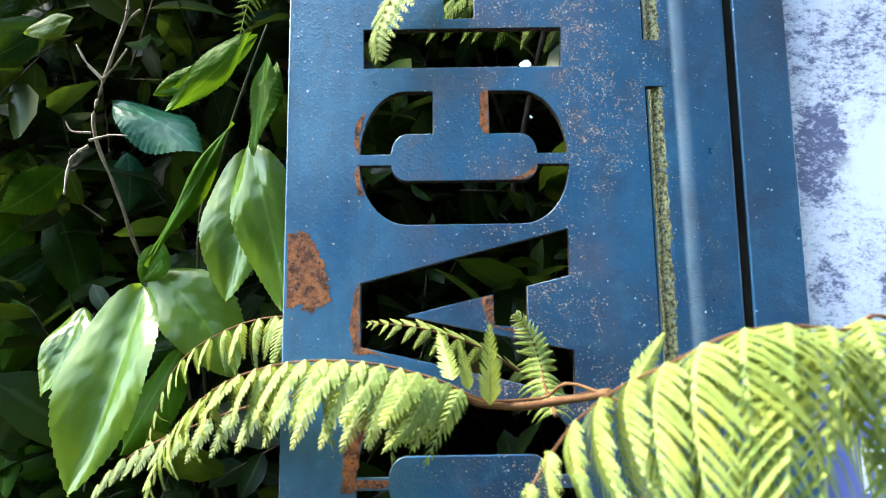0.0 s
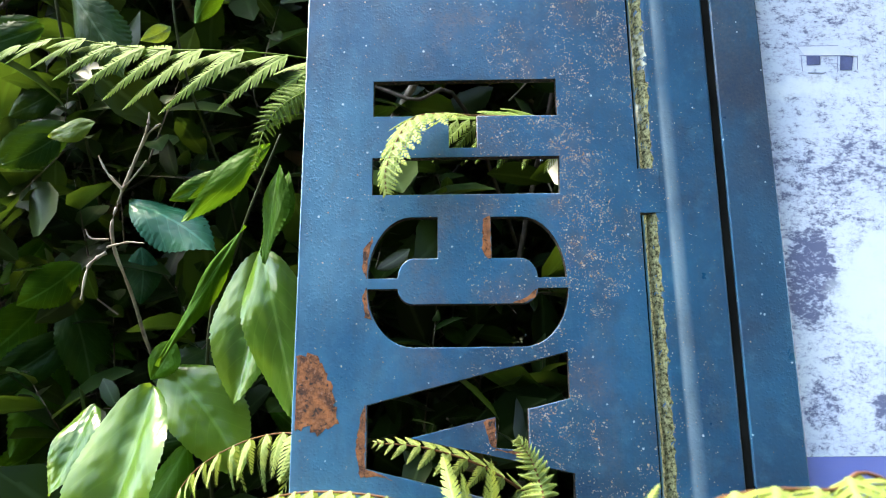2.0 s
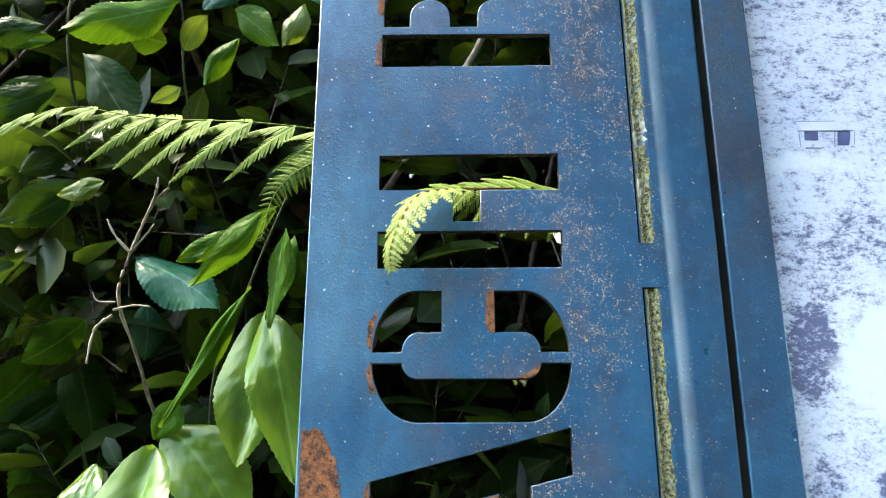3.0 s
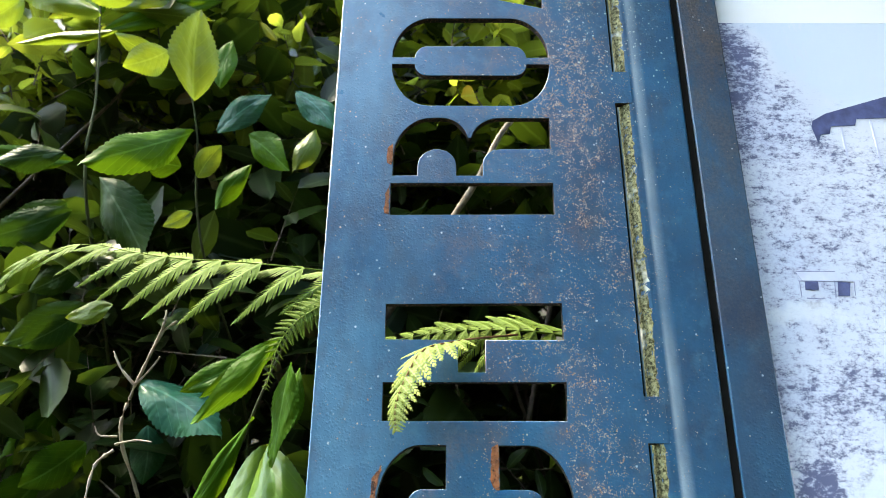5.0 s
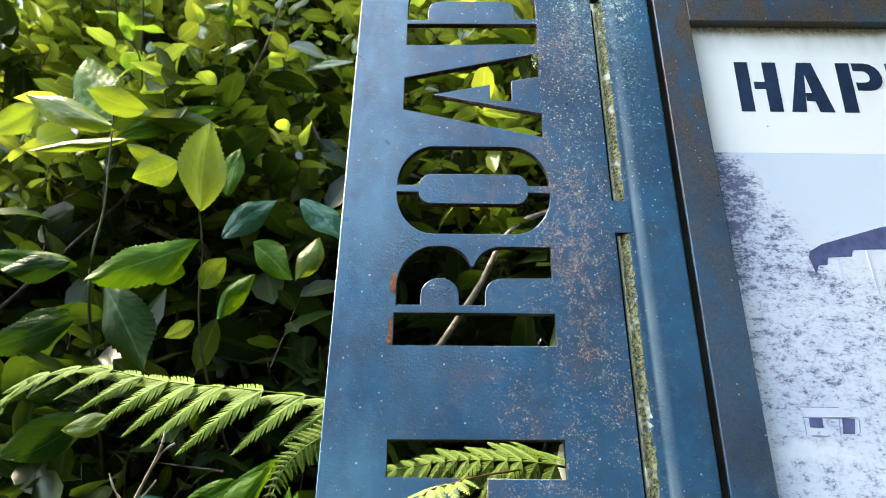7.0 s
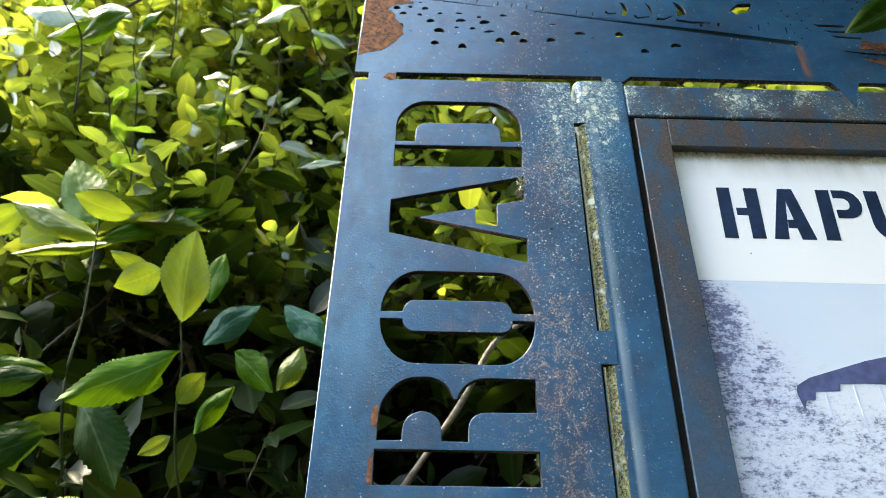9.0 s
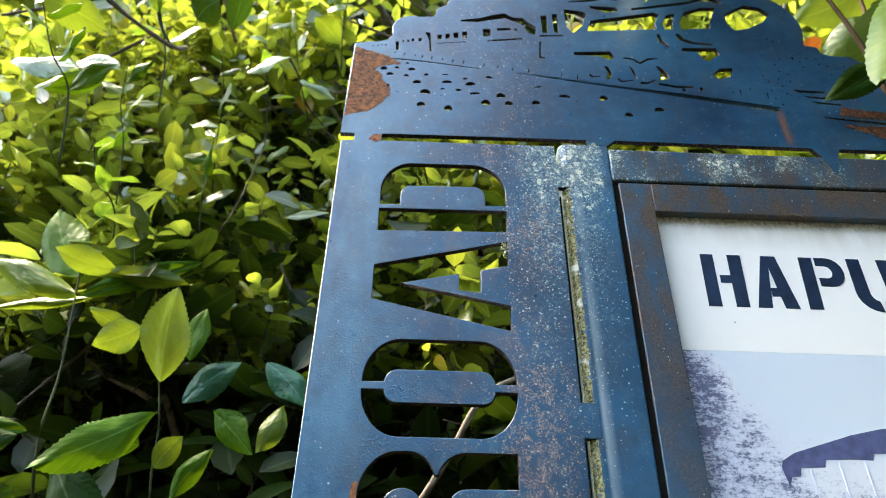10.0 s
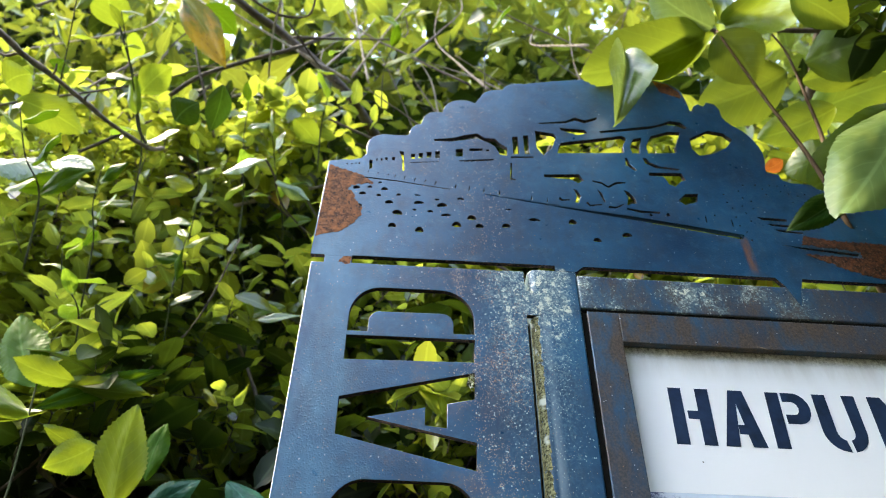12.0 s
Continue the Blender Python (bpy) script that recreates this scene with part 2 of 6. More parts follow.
STEEL = painted_steel("blue_steel", 0.9, 0.9)
STEEL_TOP = painted_steel("blue_steel_crest", 0.35, 0.18, 0.06, drip=True)
STEEL_FRAME = painted_steel("frame_steel", 0.1, 0.15, 1.28)
STEEL_RAIL = painted_steel("rail_steel", 1.0, 0.3, 1.05, True)
RUST = rust_material()
RAW_SHADED_EDGE = rust_material("raw_shaded_steel", (0.008, 0.008, 0.010), (0.030, 0.022, 0.018))
# darker copy of the rust, with the leaf shade put into its colour
RUST_SHADED = rust_material("shaded_rust", (0.022, 0.012, 0.009), (0.17, 0.058, 0.024))
LEAF = {
    # dark: also serves leaves in shade, the shade put into its colour
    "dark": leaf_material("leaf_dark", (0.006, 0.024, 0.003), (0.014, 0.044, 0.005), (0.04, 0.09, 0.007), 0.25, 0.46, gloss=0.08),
    "mid": leaf_material("leaf_mid", (0.022, 0.078, 0.003), (0.046, 0.125, 0.006), (0.10, 0.19, 0.008), 0.34, 0.46, gloss=0.07),
    "young": leaf_material("leaf_young", (0.085, 0.145, 0.010), (0.13, 0.20, 0.014), (0.22, 0.29, 0.022), 0.48, 0.40, gloss=0.35),
    "yellow": leaf_material("leaf_yellow", (0.05, 0.10, 0.012), (0.07, 0.12, 0.015), (0.22, 0.18, 0.012), 0.34, 0.5, spots=0.95, gloss=0.2),
    "pale": leaf_material("leaf_pale", (0.13, 0.21, 0.06), (0.18, 0.27, 0.09), (0.24, 0.34, 0.07), 0.34, 0.28),
    "glossy": leaf_material("leaf_glossy", (0.050, 0.130, 0.010), (0.095, 0.185, 0.016), (0.24, 0.38, 0.03), 0.40, 0.28, gloss=0.55),
    "over": leaf_material("leaf_overhang", (0.040, 0.080, 0.010), (0.070, 0.120, 0.016), (0.22, 0.29, 0.026), 0.42, 0.34),
    # teal: the sky's reflection put into the base colour
    "teal": leaf_material("leaf_sky_tint", (0.010, 0.075, 0.040), (0.020, 0.115, 0.062), (0.06, 0.13, 0.02), 0.22, 0.36, gloss=0.28),
    "white": leaf_material("leaf_shining", (0.09, 0.16, 0.06), (0.14, 0.21, 0.09), (0.25, 0.36, 0.08), 0.3, 0.17, gloss=0.8),
    "red": leaf_material("leaf_red", (0.28, 0.06, 0.02), (0.35, 0.12, 0.02), (0.5, 0.15, 0.03), 0.4, 0.5),
}
LEAF_FILL = {
    # shade and bright: one foliage, its shade and sunlight put into the colours
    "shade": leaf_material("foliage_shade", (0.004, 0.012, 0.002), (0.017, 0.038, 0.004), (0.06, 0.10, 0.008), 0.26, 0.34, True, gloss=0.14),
    "canopy": leaf_material("foliage_canopy", (0.008, 0.024, 0.003), (0.15, 0.20, 0.028), (0.33, 0.38, 0.042), 0.38, 0.22, True),
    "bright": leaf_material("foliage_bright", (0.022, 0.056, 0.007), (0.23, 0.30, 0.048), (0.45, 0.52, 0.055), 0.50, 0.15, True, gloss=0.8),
}
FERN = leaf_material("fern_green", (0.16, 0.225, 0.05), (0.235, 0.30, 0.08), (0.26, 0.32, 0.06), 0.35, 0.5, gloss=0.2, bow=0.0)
# darker copy of fern_green, shade put into its colour
FERN_SHADED = leaf_material("fern_shaded", (0.085, 0.145, 0.018), (0.125, 0.19, 0.028), (0.17, 0.25, 0.025), 0.3, 0.6, gloss=0.12, bow=0.0)
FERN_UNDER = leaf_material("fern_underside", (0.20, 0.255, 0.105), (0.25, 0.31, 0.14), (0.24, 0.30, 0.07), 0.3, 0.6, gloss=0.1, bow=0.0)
STALK = bark_material("fern_stalk", (0.15, 0.075, 0.028), (0.10, 0.038, 0.016))
TWIG_GREY = bark_material("grey_brown_twig", (0.20, 0.155, 0.12), (0.08, 0.06, 0.05))
TWIG = bark_material("pale_twig", (0.33, 0.27, 0.21), (0.14, 0.11, 0.09))
BARK = bark_material("brown_bark", (0.10, 0.075, 0.055), (0.045, 0.034, 0.026))
GREEN_STEM = bark_material("green_stem", (0.035, 0.050, 0.012), (0.030, 0.028, 0.014))
RED_STEM = bark_material("reddish_stem", (0.11, 0.062, 0.03), (0.06, 0.036, 0.02))


def soil_material():
    m, nt, out = material("leaf_litter")
    v = place(nt)
    c = mix(nt, ramp(nt, noise_of(nt, 3.0, 6.0, 0.7, v), 0.3, 0.7), (0.014, 0.011, 0.008), (0.032, 0.025, 0.017))
    c = mix(nt, ramp(nt, noise_of(nt, 40.0, 4.0, 0.7, v), 0.5, 0.7), c, (0.055, 0.043, 0.028))
    c = mix(nt, ramp(nt, noise_of(nt, 0.9, 5.0, 0.65, v), 0.46, 0.60), c, (0.028, 0.045, 0.012))
    finish(nt, out, c, 0.95, noise_of(nt, 60.0, 5.0, 0.7, v), 0.8, 0.02, specular=0.2)
    return m


def lichen_material():
    m, nt, out = material("lichened_edge")
    v = place(nt)
    a = noise_of(nt, 420.0, 4.0, 0.75, v)
    c = mix(nt, ramp(nt, a, 0.40, 0.62), (0.028, 0.029, 0.013), (0.25, 0.25, 0.13))
    c = mix(nt, ramp(nt, noise_of(nt, 38.0, 3.0, 0.6, v), 0.58, 0.66), c, (0.42, 0.44, 0.38))
    finish(nt, out, c, 0.9, a, 0.7, 0.001, specular=0.2)
    return m


def print_material():
    """Washed-out blue and white photographic print of a bush-clad hillside."""
    m, nt, out = material("photo_print")
    v = place(nt)
    x, y, z = split(nt, v)
    warp = noise_of(nt, 30.0, 4.0, 0.6, v)
    wx = calc(nt, x, "ADD", calc(nt, calc(nt, warp, "SUBTRACT", 0.5), "MULTIPLY", 0.045))
    wz = calc(nt, z, "ADD", calc(nt, calc(nt, noise_of(nt, 26.0, 4.0, 0.6, v, (1.3, 1, 0.9)), "SUBTRACT", 0.5), "MULTIPLY", 0.045))

    def blob(cx, cz, rx, rz, weight, soft=0.5):
        dx = calc(nt, calc(nt, wx, "SUBTRACT", cx), "MULTIPLY", 1 / rx)
        dz = calc(nt, calc(nt, wz, "SUBTRACT", cz), "MULTIPLY", 1 / rz)
        return ramp(nt, calc(nt, calc(nt, dx, "MULTIPLY", dx), "ADD", calc(nt, dz, "MULTIPLY", dz)), 1 - soft, 1 + soft, weight, 0.0)

    def both(a, b):
        return calc(nt, a, "MAXIMUM", b)

    slope = calc(nt, calc(nt, wx, "MULTIPLY", 1.75), "ADD", wz)
    cliff = times(nt, ramp(nt, slope, 2.02, 2.06, 0.62, 0.0), band(nt, z, 1.40, 1.47, 1.60, 1.605))
    woods = both(cliff, blob(0.225, 1.56, 0.040, 0.065, 0.95))
    woods = both(woods, both(blob(0.236, 1.497, 0.022, 0.030, 0.85), blob(0.244, 1.195, 0.0190, 0.034, 1.05, 0.4)))
    woods = both(woods, both(blob(0.245, 1.26, 0.05, 0.045, 0.66), blob(0.300, 1.275, 0.05, 0.018, 0.70)))
    woods = both(woods, both(blob(0.238, 1.105, 0.016, 0.020, 0.80), blob(0.290, 1.101, 0.020, 0.016, 1.0, 0.45)))
    woods = both(woods, both(blob(0.25, 1.40, 0.07, 0.05, 0.55), blob(0.36, 1.36, 0.06, 0.05, 0.6)))
    woods = both(woods, both(blob(0.42, 1.20, 0.08, 0.07, 0.8), blob(0.34, 1.43, 0.05, 0.04, 0.5)))
    woods = both(woods, times(nt, ramp(nt, slope, 1.8, 2.0, 0.45, 0.40), band(nt, z, 1.07, 1.08, 1.48, 1.50)))
    grain = noise_of(nt, 210.0, 9.0, 0.80, v, (1.0, 1.0, 1.5))
    brush = noise_of(nt, 80.0, 7.0, 0.74, v, (0.9, 1.0, 1.6))
    level = calc(nt, calc(nt, calc(nt, grain, "MULTIPLY", 0.55), "ADD", calc(nt, brush, "MULTIPLY", 0.45)), "ADD", calc(nt, calc(nt, woods, "SUBTRACT", 0.5), "MULTIPLY", 0.17))
    pale = mix(nt, ramp(nt, noise_of(nt, 7.0, 4.0, 0.5, v), 0.35, 0.65), (0.56, 0.62, 0.74), (0.72, 0.75, 0.82))
    c = mix(nt, ramp(nt, level, 0.47, 0.535, 0.0, 0.62), pale, (0.36, 0.39, 0.55))
    c = mix(nt, ramp(nt, level, 0.53, 0.585, 0.0, 0.9), c, (0.085, 0.095, 0.20))
    heaven = times(nt, ramp(nt, slope, 2.045, 2.075), ramp(nt, z, 1.50, 1.53))
    twigs = times(nt, band(nt, x, 0.285, 0.295, 0.305, 0.318), ramp(nt, noise_of(nt, 60.0, 5.0, 0.75, v, (2.0, 1.0, 0.5)), 0.56, 0.62))
    c = mix(nt, times(nt, heaven, ramp(nt, twigs, 0.0, 1.0, 1.0, 0.35)), c, (0.62, 0.70, 0.80))
    snow = both(blob(0.310, 1.185, 0.050, 0.045, 0.92, 0.25), blob(0.262, 1.333, 0.03, 0.007, 0.7, 0.6))
    c = mix(nt, snow, c, (0.72, 0.76, 0.82))
    finish(nt, out, c, 0.30, None)
    return m


def plain(name, colour, rough, var=0.12, scale=40.0, specular=0.5):
    m, nt, out = material(name)
    n1 = noise_of(nt, scale, 4.0, 0.6)
    c = mix(nt, ramp(nt, n1, 0.3, 0.7), tuple(k * (1 - var) for k in colour), tuple(min(1, k * (1 + var)) for k in colour))
    finish(nt, out, c, rough, n1, 0.05, 0.0005, specular=specular)
    return m


def white_print():
    """White title strip, grimed along its upper edge."""
    m, nt, out = material("title_white")
    v = place(nt)
    x, y, z = split(nt, v)
    drip = noise_of(nt, 16.0, 6.0, 0.7, v, (2.2, 1.0, 0.45))
    soft = times(nt, ramp(nt, z, 1.725, 1.766), ramp(nt, drip, 0.36, 0.66, 0.10, 1.0))
    c = mix(nt, times(nt, soft, 0.55), (0.87, 0.87, 0.87), (0.36, 0.29, 0.21))
    rim = times(nt, ramp(nt, z, 1.752, 1.767), ramp(nt, noise_of(nt, 260.0, 5.0, 0.75, v), 0.40, 0.62, 0.1, 1.0))
    c = mix(nt, times(nt, rim, 0.9), c, (0.05, 0.038, 0.028))
    c = mix(nt, flecks(nt, v, 90.0, 0.05, 0.05), c, (0.10, 0.08, 0.07))
    finish(nt, out, c, 0.4)
    return m


SOIL = soil_material()
LITTER = leaf_material("fallen_leaf", (0.05, 0.03, 0.015), (0.22, 0.13, 0.05), (0.10, 0.06, 0.02), 0.1, 0.7, True)
LICHEN = lichen_material()
PRINT = print_material()
WHITE = white_print()
NAVY = plain("navy_ink", (0.012, 0.028, 0.066), 0.35, 0.5, 60.0)
INK = plain("faded_ink", (0.08, 0.095, 0.21), 0.35, 0.35, 90.0)
INK_MID = plain("greyed_ink", (0.24, 0.27, 0.42), 0.35, 0.3, 200.0)
INK_PALE = plain("pale_ink", (0.58, 0.62, 0.76), 0.35, 0.1, 60.0)
BAND_BLUE = plain("caption_blue", (0.13, 0.16, 0.42), 0.35, 0.12, 12.0)
LETTER_WHITE = plain("letter_white", (0.8, 0.82, 0.85), 0.35, 0.03)
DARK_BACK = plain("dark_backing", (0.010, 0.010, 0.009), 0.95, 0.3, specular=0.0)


# ---- building helpers ----
def part(name, bm_or_mesh, mat, parent=None, label=""):
    if isinstance(bm_or_mesh, bmesh.types.BMesh):
        me = bpy.data.meshes.new(name)
        bm_or_mesh.to_mesh(me)
        bm_or_mesh.free()
    else:
        me = bm_or_mesh
    if not me.materials:
        me.materials.append(mat)
    ob = new(name, me)
    ob.parent = parent
    if label:
        tagged(ob, label)
    return ob


def view_shear(x, z):
    """Shears the picture side of the sign to fit the camera's view."""
    k = min(max((x - 0.09) / 0.10, 0.0), 1.0)
    return x + 0.015 * k * (z - 1.45)


def arc(cx, cz, rx, rz, a0, a1, n=9):
    return [(cx + rx * math.cos(radians(a0 + (a1 - a0) * i / n)), cz + rz * math.sin(radians(a0 + (a1 - a0) * i / n))) for i in range(n + 1)]


def plate(outline, holes, y0, y1, bevel=0.0007, sheared=True):
    """A flat plate in the x-z plane, cut through by its holes, from y0 (front) to y1 (back)."""
    cu = bpy.data.curves.new("cut", "CURVE")
    cu.dimensions = "2D"
    cu.fill_mode = "BOTH"
    cu.extrude = (y1 - y0) / 2 - bevel
    cu.bevel_depth = bevel
    cu.bevel_resolution = 1
    for loop in [outline, *holes]:
        sp = cu.splines.new("POLY")
        sp.points.add(len(loop) - 1)
        for q, (x, z) in zip(sp.points, loop):
            q.co = (view_shear(x, z) if sheared else x, z, 0, 1)
        sp.use_cyclic_u = True
    ob = bpy.data.objects.new("cut", cu)
    scene.collection.objects.link(ob)
    me = bpy.data.meshes.new_from_object(ob.evaluated_get(bpy.context.evaluated_depsgraph_get()))
    bpy.data.objects.remove(ob)
    bpy.data.curves.remove(cu)
    me.materials.clear()
    bm = bmesh.new()
    bm.from_mesh(me)
    bmesh.ops.remove_doubles(bm, verts=list(bm.verts), dist=0.00002)
    bm.to_mesh(me)
    bm.free()
    me.transform(Matrix.Translation((0, (y0 + y1) / 2, 0)) @ Matrix.Rotation(radians(90), 4, "X"))
    return me


def raw_shaded_walls(me, left=-0.0985):
    """Unpainted, rusty walls of the cut-outs, with their shade put into the dark colour."""
    me.materials.append(RAW_SHADED_EDGE)
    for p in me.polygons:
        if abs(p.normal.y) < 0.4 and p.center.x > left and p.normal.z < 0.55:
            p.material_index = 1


def bar(x0, x1, y0, y1, z0, z1, r=0.0, seg=3, round_edges="all"):
    """A bar with rounded long edges; x follows the shear."""
    bm = bmesh.new()
    bmesh.ops.create_cube(bm, size=1)
    for v in bm.verts:
        x = x0 if v.co.x < 0 else x1
        z = z0 if v.co.z < 0 else z1
        v.co = (view_shear(x, z), y0 if v.co.y < 0 else y1, z)
    if r:
        bmesh.ops.bevel(bm, geom=list(bm.edges), offset=r, segments=seg, profile=0.5, affect="EDGES")
    return bm


def smooth(me):
    me.polygons.foreach_set("use_smooth", [True] * len(me.polygons))
    return me


def sweep(points, r0, r1, sides=7, knots=0.0, seed=1):
    """A tapering rod along a smooth line through points."""
    rng = random.Random(seed)
    pts = [Vector(p) for p in points]
    line = []
    for i in range(len(pts) - 1):
        p0, p1, p2, p3 = pts[max(i - 1, 0)], pts[i], pts[i + 1], pts[min(i + 2, len(pts) - 1)]
        for k in range(6):
            t = k / 6
            line.append(0.5 * ((2 * p1) + (p2 - p0) * t + (2 * p0 - 5 * p1 + 4 * p2 - p3) * t * t + (3 * p1 - p0 - 3 * p2 + p3) * t ** 3))
    line.append(pts[-1])
    verts, faces = [], []
    for i, p in enumerate(line):
        d = (line[min(i + 1, len(line) - 1)] - line[max(i - 1, 0)]).normalized()
        a = d.orthogonal().normalized() if abs(d.z) > 0.95 else d.cross(Vector((0, 0, 1))).normalized()
        b = d.cross(a)
        r = (r0 + (r1 - r0) * i / (len(line) - 1)) * (1 + knots * rng.uniform(-1, 1))
        for s in range(sides):
            w = 2 * math.pi * s / sides
            verts.append(p + (a * math.cos(w) + b * math.sin(w)) * r)
        if i:
            for s in range(sides):
                o, q = (i - 1) * sides, i * sides
                faces.append((o + s, o + (s + 1) % sides, q + (s + 1) % sides, q + s))
    faces.append(tuple(range(sides))[::-1])
    faces.append(tuple(range(len(verts) - sides, len(verts))))
    me = bpy.data.meshes.new("rod")
    me.from_pydata(verts, [], faces)
    return smooth(me), line


# ---- setting ----
def ground():
    bm = bmesh.new()
    n, half = 90, 150.0
    for i in range(n + 1):
        for j in range(n + 1):
            u, w = (2 * i / n - 1), (2 * j / n - 1)
            x, y = half * u ** 3, half * w ** 3
            h = 0.02 * noise.noise((x * 0.7, y * 0.7, 0)) if max(abs(x), abs(y)) < 20 else 0
            h += 4.5 * (1 - math.cos(math.pi * min(max((y - 2.4) / 7.0, 0), 1))) / 2
            bm.verts.new((x, y, h))
    bm.verts.ensure_lookup_table()
    for i in range(n):
        for j in range(n):
            k = i * (n + 1) + j
            bm.faces.new([bm.verts[q] for q in (k, k + n + 1, k + n + 2, k + 1)])
    ob = part("ground", bm, SOIL)
    tagged(ob, "bare brown earth with leaf litter under the bushes", "ground", kind="structure")


ground()

# ---- the sign ----
sign = tagged(new("steel_sign"), "weathered blue-painted steel heritage sign with cut-out lettering", "sign")

T = 0.006      # plate thickness


def letter_c(z):
    l = [(-0.057, z + 0.003)] + arc(-0.027, z + 0.003, 0.030, 0.0435, 180, 90) + [(-0.009, z + 0.0465), (-0.009, z + 0.0165)] + arc(-0.026, z + 0.003, 0.010, 0.0135, 90, 180)
    r = [(0.026, z + 0.0165), (0.026, z + 0.0465)] + arc(0.047, z + 0.003, 0.030, 0.0435, 90, 0) + arc(0.046, z + 0.003, 0.0105, 0.0135, 0, 90)
    b = arc(-0.026, z - 0.003, 0.031, 0.040, 180, 270) + arc(0.046, z - 0.003, 0.0315, 0.040, 270, 360) + arc(0.046, z - 0.003, 0.0105, 0.0105, 0, -90) + arc(-0.026, z - 0.003, 0.010, 0.0105, 270, 180)
    return [l, r, b]


def letter_o(z):
    t = arc(-0.025, z + 0.003, 0.033, 0.0435, 180, 90) + arc(0.045, z + 0.003, 0.033, 0.0435, 90, 0) + arc(0.047, z + 0.003, 0.0105, 0.012, 0, 90) + arc(-0.027, z + 0.003, 0.0105, 0.012, 90, 180)
    return [t, [(x, 2 * z - w) for x, w in t]]


def letter_h(z):
    return [[(-0.055, z + 0.0145), (-0.002, z + 0.0145), (-0.002, z - 0.0095), (0.019, z - 0.0095), (0.019, z + 0.0145), (0.076, z + 0.0145), (0.076, z + 0.044), (-0.055, z + 0.0425)],
            [(-0.055, z - 0.044), (0.075, z - 0.0435), (0.076, z - 0.0150), (-0.055, z - 0.0158)]]


def letter_r(z):
    top = [(-0.054, z - 0.0105), (-0.033, z - 0.0105)] + arc(-0.018, z - 0.0005, 0.015, 0.0145, 180, 0) + [(-0.003, z - 0.0105), (0.0195, z - 0.0105)]
    top += arc(0.033, z + 0.001, 0.0135, 0.0130, 180, 90, 5) + [(0.075, z + 0.0145), (0.075, z + 0.0450)]
    top += arc(0.034, z + 0.021, 0.025, 0.024, 90, 168, 6) + arc(-0.015, z + 0.021, 0.023, 0.024, 12, 90, 6) + arc(-0.022, z + 0.007, 0.032, 0.038, 100, 180, 8)
    return [top, [(-0.055, z - 0.0455), (0.075, z - 0.0447), (0.075, z - 0.0158), (-0.055, z - 0.0165)]]


def letter_a(z):
    return [[(-0.056, z + 0.0195), (0.075, z + 0.0530), (0.075, z + 0.0220), (0.048, z + 0.0155), (0.048, z - 0.0105), (0.026, z - 0.0085), (0.026, z + 0.0105),
             (-0.025, z - 0.0015), (0.0755, z - 0.0230), (0.075, z - 0.0520), (-0.056, z - 0.0205)]]


def letter_d(z):
    t = [(-0.056, z + 0.0170)] + arc(-0.024, z + 0.038, 0.032, 0.039, 180, 90) + arc(0.040, z + 0.038, 0.036, 0.0395, 90, 0) + [(0.076, z + 0.0195), (0.053, z + 0.0190)]
    t += arc(0.042, z + 0.032, 0.011, 0.0125, 0, 90, 5) + arc(-0.024, z + 0.031, 0.010, 0.0125, 90, 180, 5) + [(-0.034, z + 0.0170)]
    return [t, [(-0.056, z - 0.0180), (0.075, z - 0.0150), (0.076, z + 0.0140), (-0.056, z + 0.0125)]]


def wing():
    holes = letter_o(0.990) + letter_a(1.0905) + letter_c(1.1885) + letter_h(1.2940) + letter_r(1.4545) + letter_o(1.5570) + letter_a(1.6660) + letter_d(1.7450)
    # outer plate, with tabs that hold it to the upright
    edge = 0.1295
    out = [(-0.101, 0.30), (edge, 0.30)]
    z = 0.405
    for lo, hi in ((0.405, 0.434), (0.682, 0.712), (0.960, 0.991), (1.237, 1.268), (1.5145, 1.5455), (1.795, 1.8275)):
        out += [(edge, lo), (0.1442, lo), (0.1442, hi), (edge, hi)]
    out += [(edge, 1.8275), (edge, 1.8555), (-0.0605, 1.8545), (-0.0605, 1.8640), (-0.0895, 1.8635), (-0.0895, 1.8535), (-0.1035, 1.8530)]
    return plate(out, holes, 0.0, T)


raw_shaded_walls(part("wing_plate", wing(), STEEL, sign, "blue steel plate with stencil letters cut through it").data)


def upright():
    """A hollow-section post: a large worn corner beside the slots, a tight one beside the frame."""
    turn = arc(0.1432, 0.0085, 0.0082, 0.0082, 180, 270, 7) + arc(0.1848, 0.0023, 0.0020, 0.0020, 270, 360, 3) + [(0.1868, 0.055), (0.1350, 0.055)]
    bm = bmesh.new()
    rings = [[bm.verts.new((view_shear(x, z), y, z)) for x, y in turn] for z in (0.0, 1.8592)]
    rings.append([bm.verts.new((view_shear(0.161 + (x - 0.161) * 0.99, 1.86), 0.0275 + (y - 0.0275) * 0.99, 1.8600)) for x, y in turn])
    n = len(turn)
    for a, b in zip(rings, rings[1:]):
        for k in range(n):
            bm.faces.new((a[k], a[(k + 1) % n], b[(k + 1) % n], b[k]))
    bm.faces.new(rings[-1])
    bm.faces.new(rings[0][::-1])
    return bm


part("upright_post", upright(), STEEL, sign, "square blue steel post with rounded corners")
